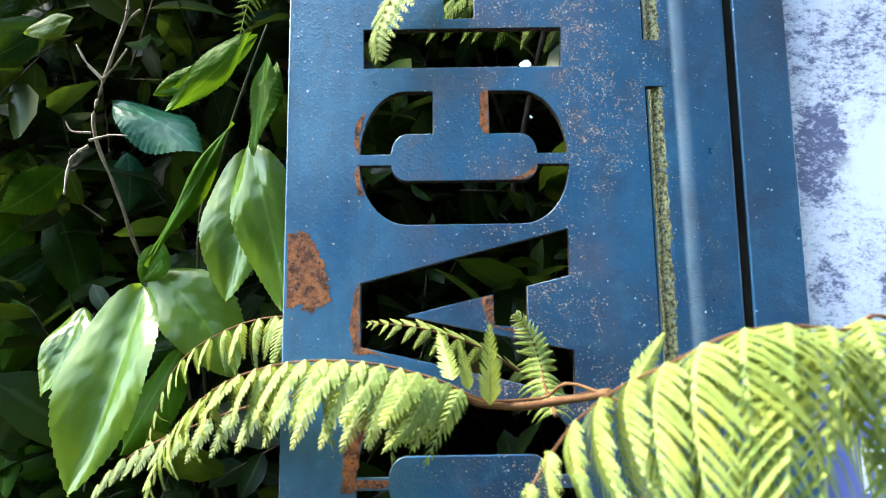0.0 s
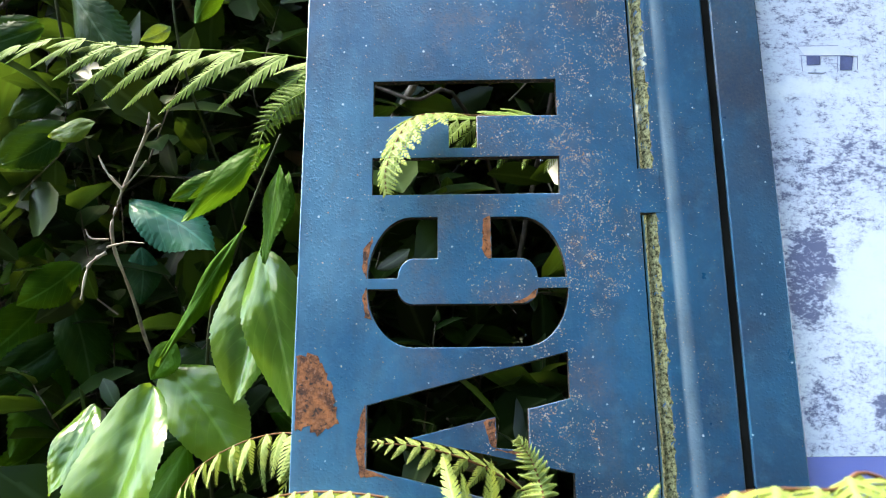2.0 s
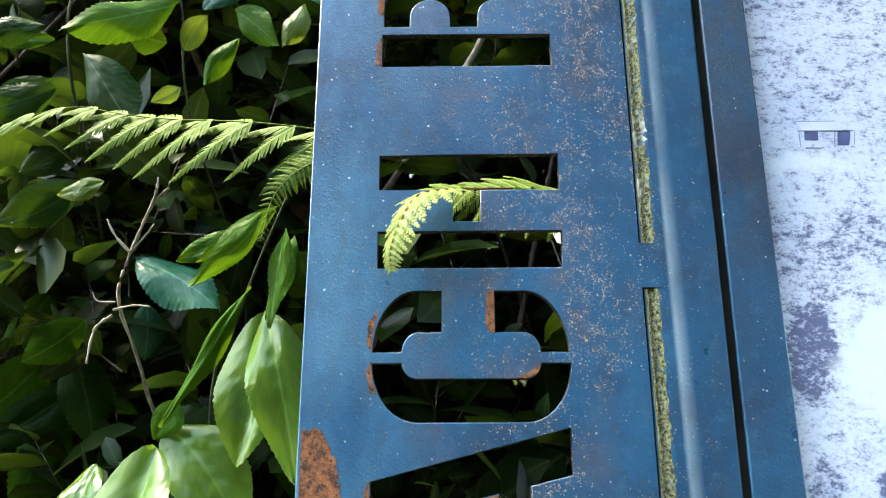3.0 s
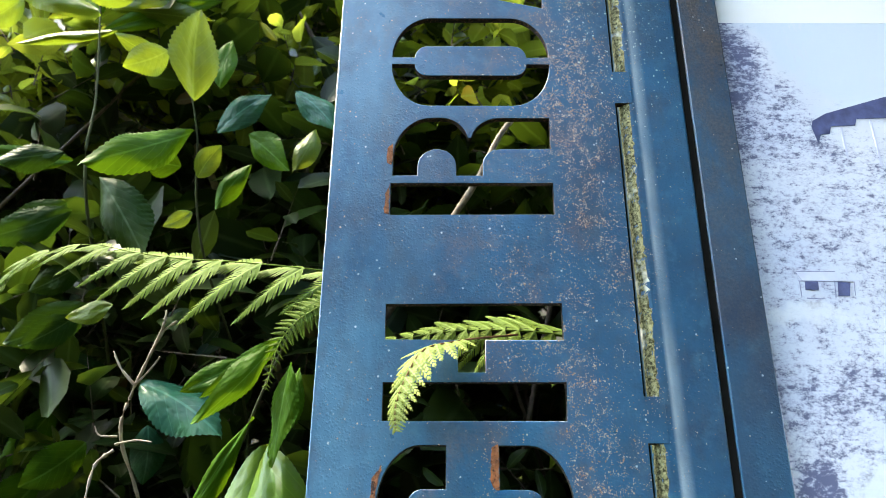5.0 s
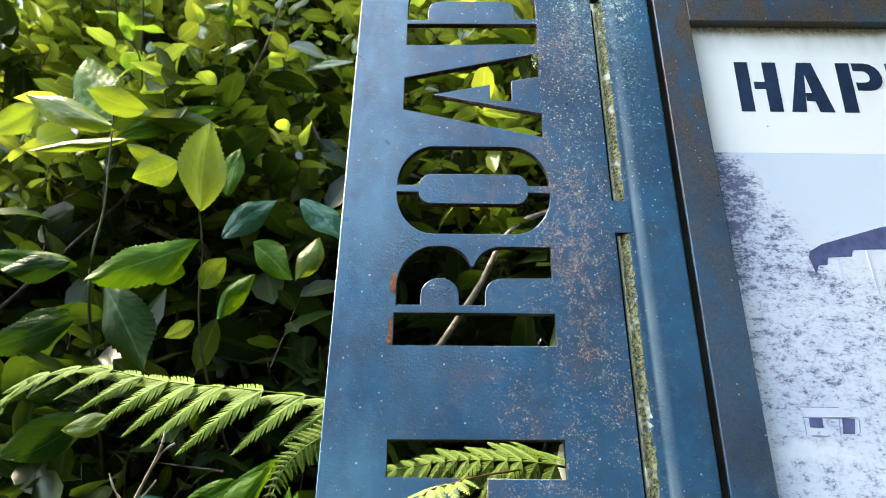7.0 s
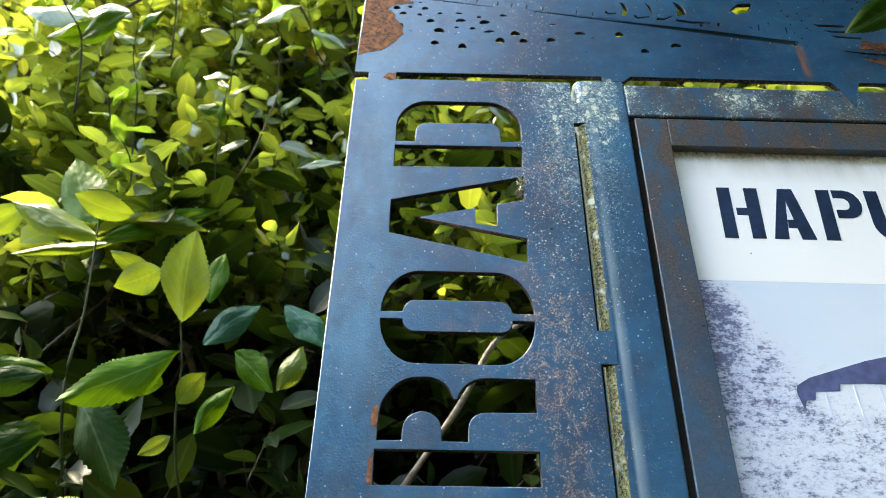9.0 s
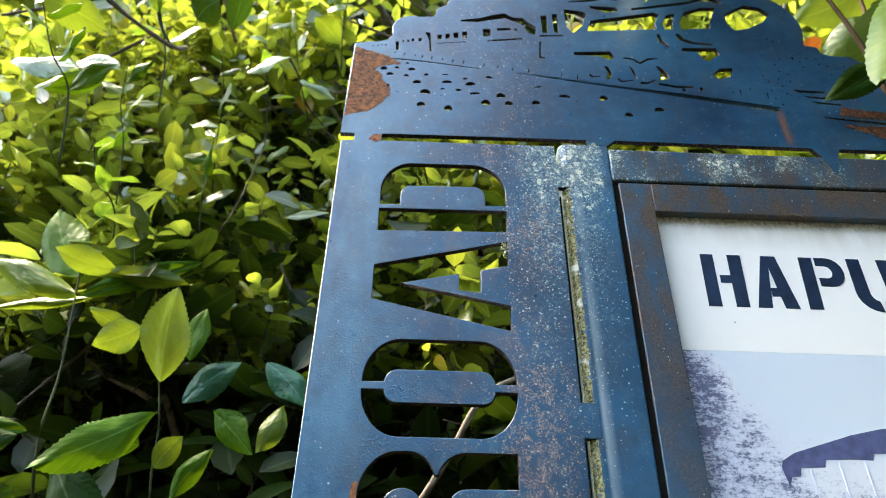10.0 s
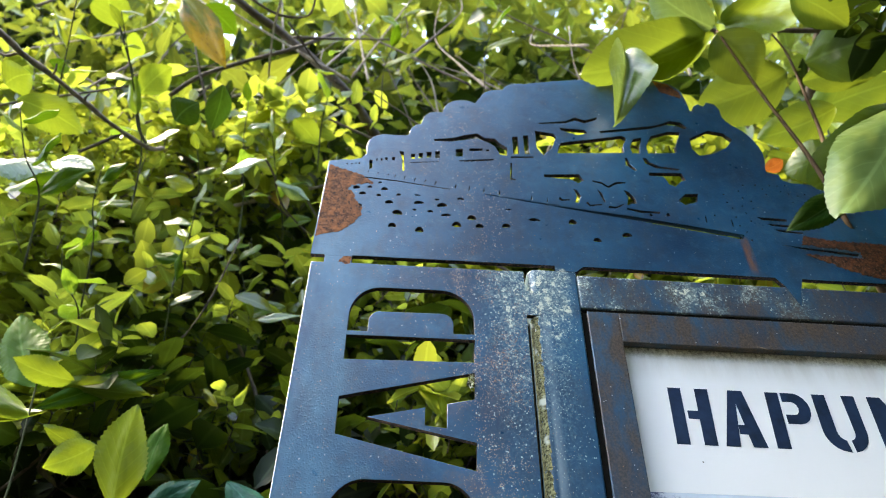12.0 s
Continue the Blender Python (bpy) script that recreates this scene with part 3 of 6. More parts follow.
# the post's rounded corner in the slots, crusted with lichen
def crust():
    verts, faces, n, k = [], [], 420, 7
    for i in range(n + 1):
        z = 0.40 + 1.393 * i / n
        last = 258 + 10 * noise.noise((z * 60, 3, 0)) + 20 * noise.noise((z * 260, 7, 0))
        for j in range(k + 1):
            w = radians(150 + (last - 150) * j / k)
            r = 0.00865 + 0.0004 * noise.noise((z * 300, j * 0.7, 0)) * (j < k)
            verts.append((view_shear(0.1432 + (r - 0.0003) * math.cos(w), z), 0.0085 + (r - 0.0003) * math.sin(w), z))
    for i in range(n):
        for j in range(k):
            q = i * (k + 1) + j
            faces.append((q, q + 1, q + k + 2, q + k + 1))
    me = bpy.data.meshes.new("crust")
    me.from_pydata(verts, [], faces)
    return smooth(me)


# dark strip that paints the shade inside the slot
part("slot_shade", bar(0.1340, 0.1347, 0.0135, 0.0540, 0.40, 1.7935), DARK_BACK, sign, "dark strip standing in for the shade inside the slot")
part("lichen_crust", crust(), LICHEN, sign, "yellowish lichen crust along the post edge")
ob = part("top_rail", bar(0.1870, 0.93, 0.0003, 0.05, 1.8085, 1.8555, 0.0022, 3), STEEL_RAIL, sign, "lichen-spotted brown and blue steel rail")
part("far_post", bar(0.931, 0.985, 0.0012, 0.055, 0.0, 1.8600, 0.0075, 4), STEEL, sign)

frame_thing = part("picture_frame", bar(0.1925, 0.2265, -0.0005, 0.0095, 0.60, 1.8035, 0.0009, 2), STEEL_FRAME, sign, "brownish steel frame round the photo panel")
part("frame_bar", bar(0.2266, 0.90, -0.0005, 0.0095, 1.7655, 1.8035, 0.0009, 2), STEEL_FRAME, frame_thing)
part("frame_bar", bar(0.90, 0.93, -0.0005, 0.0095, 0.60, 1.8035, 0.0012, 2), STEEL_FRAME, frame_thing)
part("frame_bar", bar(0.2269, 0.90, -0.0003, 0.0095, 0.60, 0.635, 0.0012, 2), STEEL_FRAME, frame_thing)
part("backing_sheet", bar(0.1878, 0.929, 0.016, 0.020, 0.60, 1.805), DARK_BACK, sign, "dark sheet behind the panel")

# black bars put in for the joint's gap shade and packed dirt
part("joint_dark", bar(0.1870, 0.1924, 0.0022, 0.0150, 0.60, 1.8034), DARK_BACK, sign, "black strip for the dirt and gap shade in the frame joint")
part("joint_dark", bar(0.1926, 0.93, 0.0022, 0.0150, 1.8036, 1.8084), DARK_BACK, sign)
# tuft of pale lichen in the corner of a letter, and a dry stalk caught on the frame
def lichen_tuft():
    rng = random.Random(44)
    bm = bmesh.new()
    for k in range(26):
        base = Vector((0.0735 + rng.uniform(-0.003, 0.002), -0.0005, 1.706 + rng.uniform(-0.009, 0.009)))
        tip = base + Vector((rng.uniform(-0.008, 0.003), rng.uniform(-0.007, -0.002), rng.uniform(-0.007, 0.005)))
        side = Vector((rng.uniform(-1, 1), rng.uniform(-1, 1), rng.uniform(-1, 1))).normalized() * 0.0008
        mid = base.lerp(tip, 0.55) + side * 2.5
        vs = [bm.verts.new(p) for p in (base - side, base + side, mid + side, mid - side, tip)]
        bm.faces.new(vs[:4])
        bm.faces.new((vs[3], vs[2], vs[4]))
    return bm


TUFT = plain("pale_lichen", (0.56, 0.58, 0.44), 0.9, 0.3, 300.0, specular=0.1)
part("lichen_tuft", lichen_tuft(), TUFT, sign, "pale shaggy lichen tuft on a letter edge")
dry, line = sweep([(0.374, -0.002, 1.7665), (0.378, -0.004, 1.7640), (0.384, -0.004, 1.7615), (0.388, -0.002, 1.7610)], 0.0008, 0.0004, 6, 0.2, 4)
tagged(part("dry_stalk", dry, TWIG_GREY), "short grey-brown dry stalk caught on the frame edge", "stalk")

# photo panel
panel = part("photo_panel", bar(0.2272, 0.902, 0.0100, 0.0135, 1.0755, 1.6070), PRINT, sign, "faded blue and white photo of a hillside")
part("title_strip", bar(0.2272, 0.902, 0.0100, 0.0135, 1.6072, 1.7680), WHITE, panel, "white title strip grimed along its upper edge")
part("caption_strip", bar(0.2272, 0.902, 0.0100, 0.0135, 0.63, 1.0753), BAND_BLUE, panel, "lavender blue caption area")


def flat_piece(name, outline, mat, parent, y=0.0100, lift=0.0004, label=""):
    return part(name, plate(outline, [], y - lift, y - 0.00005, 0.00005), mat, parent, label)


def title():
    b, t = 1.6560, 1.7185
    flat_piece("letter_h", [(0.2650, b), (0.2780, b), (0.2800, t), (0.2670, t)], NAVY, panel)
    flat_piece("letter_h", [(0.2920, b), (0.3050, b), (0.3080, t), (0.2945, t), (0.2935, 1.6930), (0.2825, 1.6930), (0.2823, 1.6840), (0.2930, 1.6840)], NAVY, panel)
    flat_piece("letter_a", [(0.3130, b), (0.3270, b), (0.3340, 1.7045), (0.3370, 1.6795), (0.3305, 1.6795), (0.3300, 1.6695), (0.3380, 1.6695), (0.3400, b), (0.3540, b), (0.3435, t), (0.3290, t)], NAVY, panel)
    flat_piece("letter_p", [(0.3635, b), (0.3770, b), (0.3810, t), (0.3675, t)], NAVY, panel)
    bowl = [(0.3835, t), (0.3955, t)] + arc(0.3955, 1.7010, 0.0145, 0.0175, 90, -90, 8) + [(0.3825, 1.6835), (0.3827, 1.6935), (0.3920, 1.6935)] + arc(0.3920, 1.7010, 0.0060, 0.0075, -90, 90, 6) + [(0.3833, 1.7085)]
    flat_piece("letter_p", bowl, NAVY, panel)
    left = [(0.4165, t), (0.4300, t), (0.4290, 1.6775)] + arc(0.4370, 1.6770, 0.0080, 0.0095, 180, 260, 5) + [(0.4370, b - 0.001)] + arc(0.4355, 1.6775, 0.0205, 0.0220, 265, 180, 6)
    flat_piece("letter_u", left, NAVY, panel)
    right = [(0.4475, t), (0.4610, t), (0.4595, 1.6765)] + arc(0.4395, 1.6775, 0.0200, 0.0220, 0, -84, 6) + [(0.4407, 1.6675)] + arc(0.4385, 1.6770, 0.0090, 0.0095, -70, 0, 5)
    flat_piece("letter_u", right, NAVY, panel)
    flat_piece("letter_n", [(0.4725, b), (0.4855, b), (0.4860, 1.6935), (0.5025, b), (0.5165, b), (0.5185, t), (0.5055, t), (0.5050, 1.6835), (0.4885, t), (0.4745, t)], NAVY, panel)


title()
# viaduct and hut in the photo
vi = [(0.2945, 1.4975), (0.2965, 1.5035), (0.3082, 1.5106), (0.3294, 1.5174), (0.3617, 1.5277), (0.3873, 1.5337), (0.45, 1.543), (0.52, 1.546)]
flat_piece("printed_viaduct", vi + [(0.52, 1.526), (0.45, 1.521), (0.3990, 1.5150), (0.3960, 1.5125), (0.3764, 1.5120), (0.3740, 1.5060), (0.3552, 1.5065), (0.3334, 1.5055), (0.3312, 1.4990), (0.3106, 1.4981), (0.3086, 1.4907), (0.3010, 1.4900), (0.2975, 1.4820)], INK, panel)
for px, pz, drop in ((0.318, 1.4975, 0.03), (0.344, 1.5050, 0.045), (0.366, 1.5060, 0.05), (0.388, 1.5125, 0.055), (0.41, 1.515, 0.06)):
    flat_piece("printed_pier", [(px, pz), (px + 0.0022, pz), (px + 0.0016, pz - drop), (px + 0.0006, pz - drop)], INK_PALE, panel)
flat_piece("printed_hut_roof", [(0.2625, 1.3600), (0.2890, 1.3595), (0.3020, 1.3585), (0.3022, 1.3600), (0.2900, 1.3615), (0.2895, 1.3670), (0.2590, 1.3670)], INK_PALE, panel)
flat_piece("printed_hut_window", [(0.2640, 1.3520), (0.2740, 1.3520), (0.2745, 1.3590), (0.2645, 1.3590)], INK, panel)
flat_piece("printed_hut_door", [(0.2880, 1.3475), (0.2965, 1.3475), (0.2990, 1.3585), (0.2895, 1.3590)], INK, panel)
for loop in ([(0.2590, 1.3672), (0.2890, 1.3672), (0.2890, 1.3677), (0.2590, 1.3677)], [(0.2595, 1.3592), (0.3020, 1.3592), (0.3020, 1.3598), (0.2595, 1.3598)],
             [(0.2600, 1.3470), (0.2604, 1.3470), (0.2608, 1.3592), (0.2603, 1.3592)], [(0.2855, 1.3460), (0.2860, 1.3460), (0.2875, 1.3592), (0.2869, 1.3592)],
             [(0.3005, 1.3480), (0.3009, 1.3480), (0.3024, 1.3590), (0.3019, 1.3590)], [(0.2640, 1.3452), (0.2760, 1.3450), (0.2760, 1.3456), (0.2640, 1.3460)]):
    flat_piece("printed_hut_line", loop, INK_MID, panel)
# caption letters that show beside the frond
flat_piece("caption_letter", arc(0.267, 1.0285, 0.0120, 0.0085, 175, 330, 10) + arc(0.267, 1.0285, 0.0090, 0.0058, 330, 175, 10), LETTER_WHITE, panel)
flat_piece("caption_letter", [(0.2555, 0.979), (0.2585, 0.979), (0.2585, 0.993), (0.268, 0.993), (0.268, 0.996), (0.2585, 0.996), (0.2585, 1.003), (0.270, 1.003), (0.270, 1.006), (0.2555, 1.006)], LETTER_WHITE, panel)

# crest plate: a steam train under puffs of smoke, over a stony embankment
HOLES = []


def cut(*loop):
    HOLES.append(list(loop))


def stone(x, z, w, h):
    """A half-moon stone."""
    rng = random.Random(round(x * 9973) + round(z * 7919))
    a = rng.uniform(-12, 12)
    pts = arc(0, -h * 0.35, w / 2, h * 0.85, 0, 180, 6) + [(-w * 0.25, -h * 0.5), (w * 0.2, -h * 0.48)]
    c, s = math.cos(radians(a)), math.sin(radians(a))
    HOLES.append([(x + p * c - q * s, z + p * s + q * c) for p, q in pts])


def oblong(x, z, w, h):
    HOLES.append([(x - w / 2, z - h / 2), (x + w / 2, z - h / 2 + w * 0.12), (x + w / 2, z + h / 2 + w * 0.12), (x - w / 2, z + h / 2)])


for s in ((-0.087, 1.978, 0.0084, 0.004), (-0.086, 1.971, 0.007, 0.004), (-0.065, 1.98, 0.0098, 0.007), (-0.049, 1.982, 0.007, 0.005), (-0.037, 1.991, 0.0056, 0.003),
          (-0.031, 1.98, 0.0098, 0.006), (-0.057, 1.97, 0.0098, 0.006), (-0.037, 1.968, 0.007, 0.005), (-0.013, 1.971, 0.007, 0.005), (0.01, 1.972, 0.0098, 0.003), (-0.024, 1.957, 0.0112, 0.007)):
    stone(*s)
for s in ((-0.013, 1.94, 0.014, 0.009), (0.012, 1.959, 0.014, 0.006), (0.007, 1.946, 0.0063, 0.004), (0.034, 1.966, 0.007, 0.004), (0.04, 1.957, 0.014, 0.008),
          (0.026, 1.945, 0.0084, 0.005), (0.045, 1.94, 0.014, 0.005), (0.063, 1.97, 0.0098, 0.005), (0.076, 1.938, 0.0126, 0.009), (0.058, 1.925, 0.0126, 0.01), (0.085, 1.925, 0.0112, 0.008)):
    stone(*s)
for s in ((-0.018, 1.918, 0.0112, 0.008), (0.014, 1.913, 0.0112, 0.01), (0.119, 1.956, 0.0098, 0.003), (0.115, 1.928, 0.0112, 0.008), (0.148, 1.941, 0.014, 0.006),
          (0.191, 1.941, 0.0112, 0.01), (0.218, 1.913, 0.0112, 0.008), (0.255, 1.924, 0.014, 0.008), (-0.059, 1.949, 0.0084, 0.005), (0.291, 1.962, 0.0056, 0.006), (0.313, 1.964, 0.0063, 0.007)):
    stone(*s)
for s in ((-0.081, 2.0220, 0.0027, 0.0032), (-0.075, 2.0232, 0.0027, 0.0032), (-0.07, 2.0245, 0.0027, 0.0032), (-0.0655, 2.0252, 0.003, 0.0038), (-0.044, 2.034, 0.0027, 0.0052), (-0.038, 2.035, 0.0034, 0.0052),
          (-0.032, 2.037, 0.0041, 0.0063), (-0.023, 2.038, 0.0048, 0.0073), (0.0017, 2.045, 0.0062, 0.0105), (0.0118, 2.0475, 0.0065, 0.0110), (0.0225, 2.0500, 0.0072, 0.0120), (0.0336, 2.0515, 0.0072, 0.0150),
          (0.062, 2.058, 0.0105, 0.0162), (0.084, 2.0660, 0.0180, 0.0060), (0.099, 2.067, 0.0048, 0.0042), (0.1335, 2.081, 0.0078, 0.0380), (0.1470, 2.084, 0.0070, 0.0410)):
    oblong(*s)
# sleepers' ends along the line
for i, x in enumerate((-0.055, -0.043, -0.030, -0.021, -0.009, 0.004, 0.017, 0.030, 0.055, 0.072, 0.090, 0.108, 0.145, 0.163)):
    z = 2.011 - 0.155 * (x + 0.055)
    h = 0.0035 + 0.0009 * i
    cut((x, z - h / 2), (x + 0.0016, z - h / 2 - 0.001), (x + 0.0034, z), (x + 0.0024, z + h * 0.7), (x + 0.0012, z))
cut((0.0275, 2.0835), (0.0373, 2.0855), (0.0562, 2.0900), (0.0680, 2.0965), (0.0865, 2.1025), (0.0960, 2.0935), (0.1090, 2.0935), (0.1130, 2.0860), (0.1235, 2.0755), (0.1228, 2.0575), (0.1130, 2.0600), (0.1080, 2.0760), (0.1010, 2.0825), (0.0867, 2.0905), (0.0676, 2.0850), (0.0524, 2.0805), (0.0290, 2.0795))
cut((-0.017, 2.055), (-0.01, 2.054), (-0.007, 2.016), (-0.011, 2.015), (-0.012, 2.038))
cut((-0.054, 2.034), (-0.049, 2.033), (-0.048, 2.016), (-0.053, 2.015))
cut((-0.002, 2.033), (0.036, 2.039), (0.036, 2.037), (-0.002, 2.031))
cut((0.061, 2.043), (0.106, 2.051), (0.106, 2.047), (0.074, 2.041), (0.061, 2.041))
cut((0.126, 2.058), (0.155, 2.061), (0.155, 2.057), (0.126, 2.054))
cut((0.125, 2.045), (0.128, 2.045), (0.126, 2.015), (0.131, 2.013), (0.13, 2.01), (0.123, 2.011))
cut((-0.089, 2.003), (-0.018, 1.997), (0.051, 1.987), (0.051, 1.985), (-0.018, 1.9945), (-0.089, 2.001))
cut((0.091, 1.983), (0.185, 1.97), (0.288, 1.954), (0.39, 1.938), (0.402, 1.936), (0.398, 1.928), (0.388, 1.93), (0.287, 1.947), (0.184, 1.964), (0.091, 1.981))
cut((0.165, 2.135), (0.201, 2.143), (0.215, 2.153), (0.229, 2.148), (0.248, 2.158), (0.247, 2.151), (0.228, 2.14), (0.215, 2.145), (0.2, 2.137), (0.165, 2.132))
cut((0.159, 2.117), (0.183, 2.113), (0.186, 2.106), (0.179, 2.081), (0.167, 2.064), (0.159, 2.079))
cut((0.191, 2.127), (0.227, 2.126), (0.23, 2.118), (0.215, 2.112), (0.192, 2.121))
cut((0.190, 2.094), (0.204, 2.098), (0.232, 2.105), (0.277, 2.118), (0.284, 2.113), (0.276, 2.094), (0.276, 2.080), (0.184, 2.070), (0.186, 2.082))
cut((0.292, 2.112), (0.306, 2.118), (0.299, 2.093), (0.298, 2.081), (0.286, 2.08), (0.285, 2.094))
cut((0.318, 2.121), (0.344, 2.134), (0.364, 2.135), (0.357, 2.117), (0.35, 2.099), (0.349, 2.087), (0.308, 2.082), (0.308, 2.099))
cut((0.373, 2.121), (0.385, 2.13), (0.404, 2.143), (0.426, 2.139), (0.436, 2.125), (0.423, 2.106), (0.4, 2.09), (0.38, 2.084), (0.372, 2.098))
cut((0.247, 2.125), (0.296, 2.138), (0.33, 2.147), (0.353, 2.16), (0.368, 2.158), (0.376, 2.147), (0.371, 2.141), (0.359, 2.149), (0.347, 2.149), (0.32, 2.137), (0.279, 2.127), (0.248, 2.12))
cut((0.274, 2.070), (0.274, 2.055), (0.285, 2.042), (0.288, 2.046), (0.28, 2.058), (0.278, 2.071))
cut((0.298, 2.073), (0.301, 2.060), (0.314, 2.052), (0.343, 2.050), (0.347, 2.054), (0.32, 2.057), (0.308, 2.064), (0.304, 2.073))
cut((0.164, 2.026), (0.209, 2.031), (0.214, 2.018), (0.206, 2.012), (0.196, 2.019), (0.164, 2.02))
cut((0.302, 2.043), (0.347, 2.046), (0.35, 2.031), (0.343, 2.028), (0.333, 2.017), (0.325, 2.022), (0.321, 2.036), (0.301, 2.036))
cut((0.331, 1.992), (0.343, 2.005), (0.361, 2.007), (0.356, 1.99), (0.339, 1.983))
cut((0.197, 2.002), (0.203, 2.0), (0.207, 1.988), (0.203, 1.975), (0.197, 1.976), (0.201, 1.989))
cut((0.228, 2.006), (0.235, 1.996), (0.237, 1.98), (0.235, 1.978), (0.231, 1.992))
cut((0.262, 2.007), (0.27, 2.002), (0.276, 1.99), (0.277, 1.981), (0.263, 1.976), (0.267, 1.991))
cut((0.224, 2.02), (0.237, 2.018), (0.244, 2.011), (0.255, 2.02), (0.269, 2.021), (0.268, 2.018), (0.255, 2.015), (0.244, 2.006), (0.235, 2.014), (0.224, 2.017))
cut((0.180, 1.986), (0.183, 1.981), (0.192, 1.982), (0.192, 1.979), (0.181, 1.977), (0.178, 1.981))
cut((0.214, 1.98), (0.217, 1.974), (0.232, 1.977), (0.232, 1.974), (0.216, 1.97), (0.211, 1.976))
cut((0.24, 1.974), (0.249, 1.973), (0.26, 1.98), (0.26, 1.977), (0.249, 1.969), (0.238, 1.969))
cut((0.425, 1.97), (0.465, 1.969), (0.465, 1.964), (0.433, 1.964))
cut((0.433, 1.959), (0.467, 1.958), (0.467, 1.9535), (0.443, 1.9545))
cut((0.437, 1.924), (0.469, 1.921), (0.538, 1.915), (0.536, 1.91), (0.468, 1.917))
cut((0.441, 1.950), (0.479, 1.947), (0.479, 1.943), (0.449, 1.945))
# punched dots of the far hillside
for x, z in ((0.4027, 2.0083), (0.4032, 1.9935), (0.4077, 1.9834), (0.4241, 2.0167), (0.4265, 2.0039), (0.4215, 1.9887), (0.4076, 1.9670), (0.4085, 1.9521), (0.4359, 1.9983), (0.4349, 1.9846), (0.4229, 1.9754), (0.4054, 1.9333), (0.4163, 1.9275), (0.4141, 1.9417), (0.4253, 1.9614), (0.4582, 2.0240), (0.4695, 2.0316), (0.4807, 2.0315), (0.4912, 2.0335), (0.4602, 2.0132), (0.4818, 2.0205), (0.4911, 2.0170), (0.5019, 2.0136), (0.5130, 2.0178), (0.4918, 2.0009), (0.4505, 2.0310), (0.4333, 2.0284), (0.3807, 1.9679)):
    cut(*arc(x - 0.015 * (z - 1.45), z, 0.0017, 0.0019, 0, 300, 5))
cut((0.3597, 1.9662), (0.3621, 1.9674), (0.3604, 1.9542), (0.3580, 1.9530))
cut((0.3912, 1.9617), (0.3937, 1.9629), (0.3931, 1.9499), (0.3907, 1.9487))
cut((0.2623, 1.9724), (0.2815, 1.9689), (0.3041, 1.9687), (0.3034, 1.9646), (0.2806, 1.9638), (0.2616, 1.9683))

crest_line = [(0.1868, 1.8602), (0.1955, 1.8690), (0.4205, 1.8690), (0.4290, 1.8560), (0.4385, 1.8280), (0.4440, 1.8480), (0.4520, 1.8690), (0.905, 1.8690), (0.905, 1.8565), (0.935, 1.8565), (0.935, 1.8690), (0.985, 1.8690), (0.985, 1.95)]
crest_line += [(0.90, 1.975), (0.80, 1.985), (0.72, 2.000), (0.64, 2.012), (0.56, 2.022), (0.5245, 2.030), (0.520, 2.038), (0.4930, 2.0385)]
# boiler front and chimney
crest_line += [(0.4827, 2.0432), (0.4800, 2.055), (0.4640, 2.0585)] + arc(0.402, 2.098, 0.069, 0.076, -22, 56, 9) + [(0.4330, 2.176), (0.4335, 2.195), (0.4295, 2.2075), (0.4186, 2.2113), (0.4120, 2.2000), (0.4045, 2.2055), (0.3965, 2.1985), (0.3885, 2.1830), (0.3870, 2.2120)]
# smoke
crest_line += arc(0.345, 2.222, 0.041, 0.0385, 12, 96, 7) + [(0.307, 2.2598), (0.254, 2.2519), (0.210, 2.2436), (0.1616, 2.2300)] + arc(0.147, 2.206, 0.024, 0.0205, 78, 150, 5) + arc(0.119, 2.183, 0.0255, 0.0245, 82, 168, 6)
crest_line += arc(0.0686, 2.148, 0.0275, 0.0277, 52, 172, 8) + arc(0.0335, 2.123, 0.0205, 0.0212, 72, 176, 6) + arc(0.0130, 2.0945, 0.0170, 0.0195, 98, 190, 5) + [(-0.0065, 2.0880), (-0.0200, 2.0862)]
crest_line += arc(-0.0340, 2.061, 0.0245, 0.0262, 74, 190, 8) + [(-0.0572, 2.0449), (-0.0636, 2.0352), (-0.0770, 2.0300), (-0.0845, 2.0310), (-0.1032, 2.0255), (-0.1055, 1.8660), (-0.0900, 1.8660), (-0.0900, 1.8645), (-0.0600, 1.8645), (-0.0600, 1.8665), (0.1650, 1.8685), (0.1650, 1.8602)]
raw_shaded_walls(part("crest_plate", plate(crest_line, HOLES, 0.0, T), STEEL_TOP, sign, "blue steel crest cut as a train under puffs of smoke").data)


def rust_patch(loop, y=-0.0003, grain=0.0016, seed=3, mat=RUST, label="orange-brown rust where blue paint has flaked away"):
    """Bare rusted metal where the paint has flaked off, with a ragged edge."""
    rng = random.Random(seed)
    pts = []
    for (ax, az), (bx, bz) in zip(loop, loop[1:] + loop[:1]):
        n = max(2, int(math.hypot(bx - ax, bz - az) / 0.0022))
        straight = abs(ax - bx) < 0.0065 and min(ax, bx) < -0.0945
        for i in range(n):
            t = i / n
            g = 0 if straight else grain
            pts.append((ax + (bx - ax) * t + rng.uniform(-g, g), az + (bz - az) * t + rng.uniform(-g, g)))
    part("rust_patch", plate(pts, [], y, -0.00002, 0.00005), mat, sign, label)


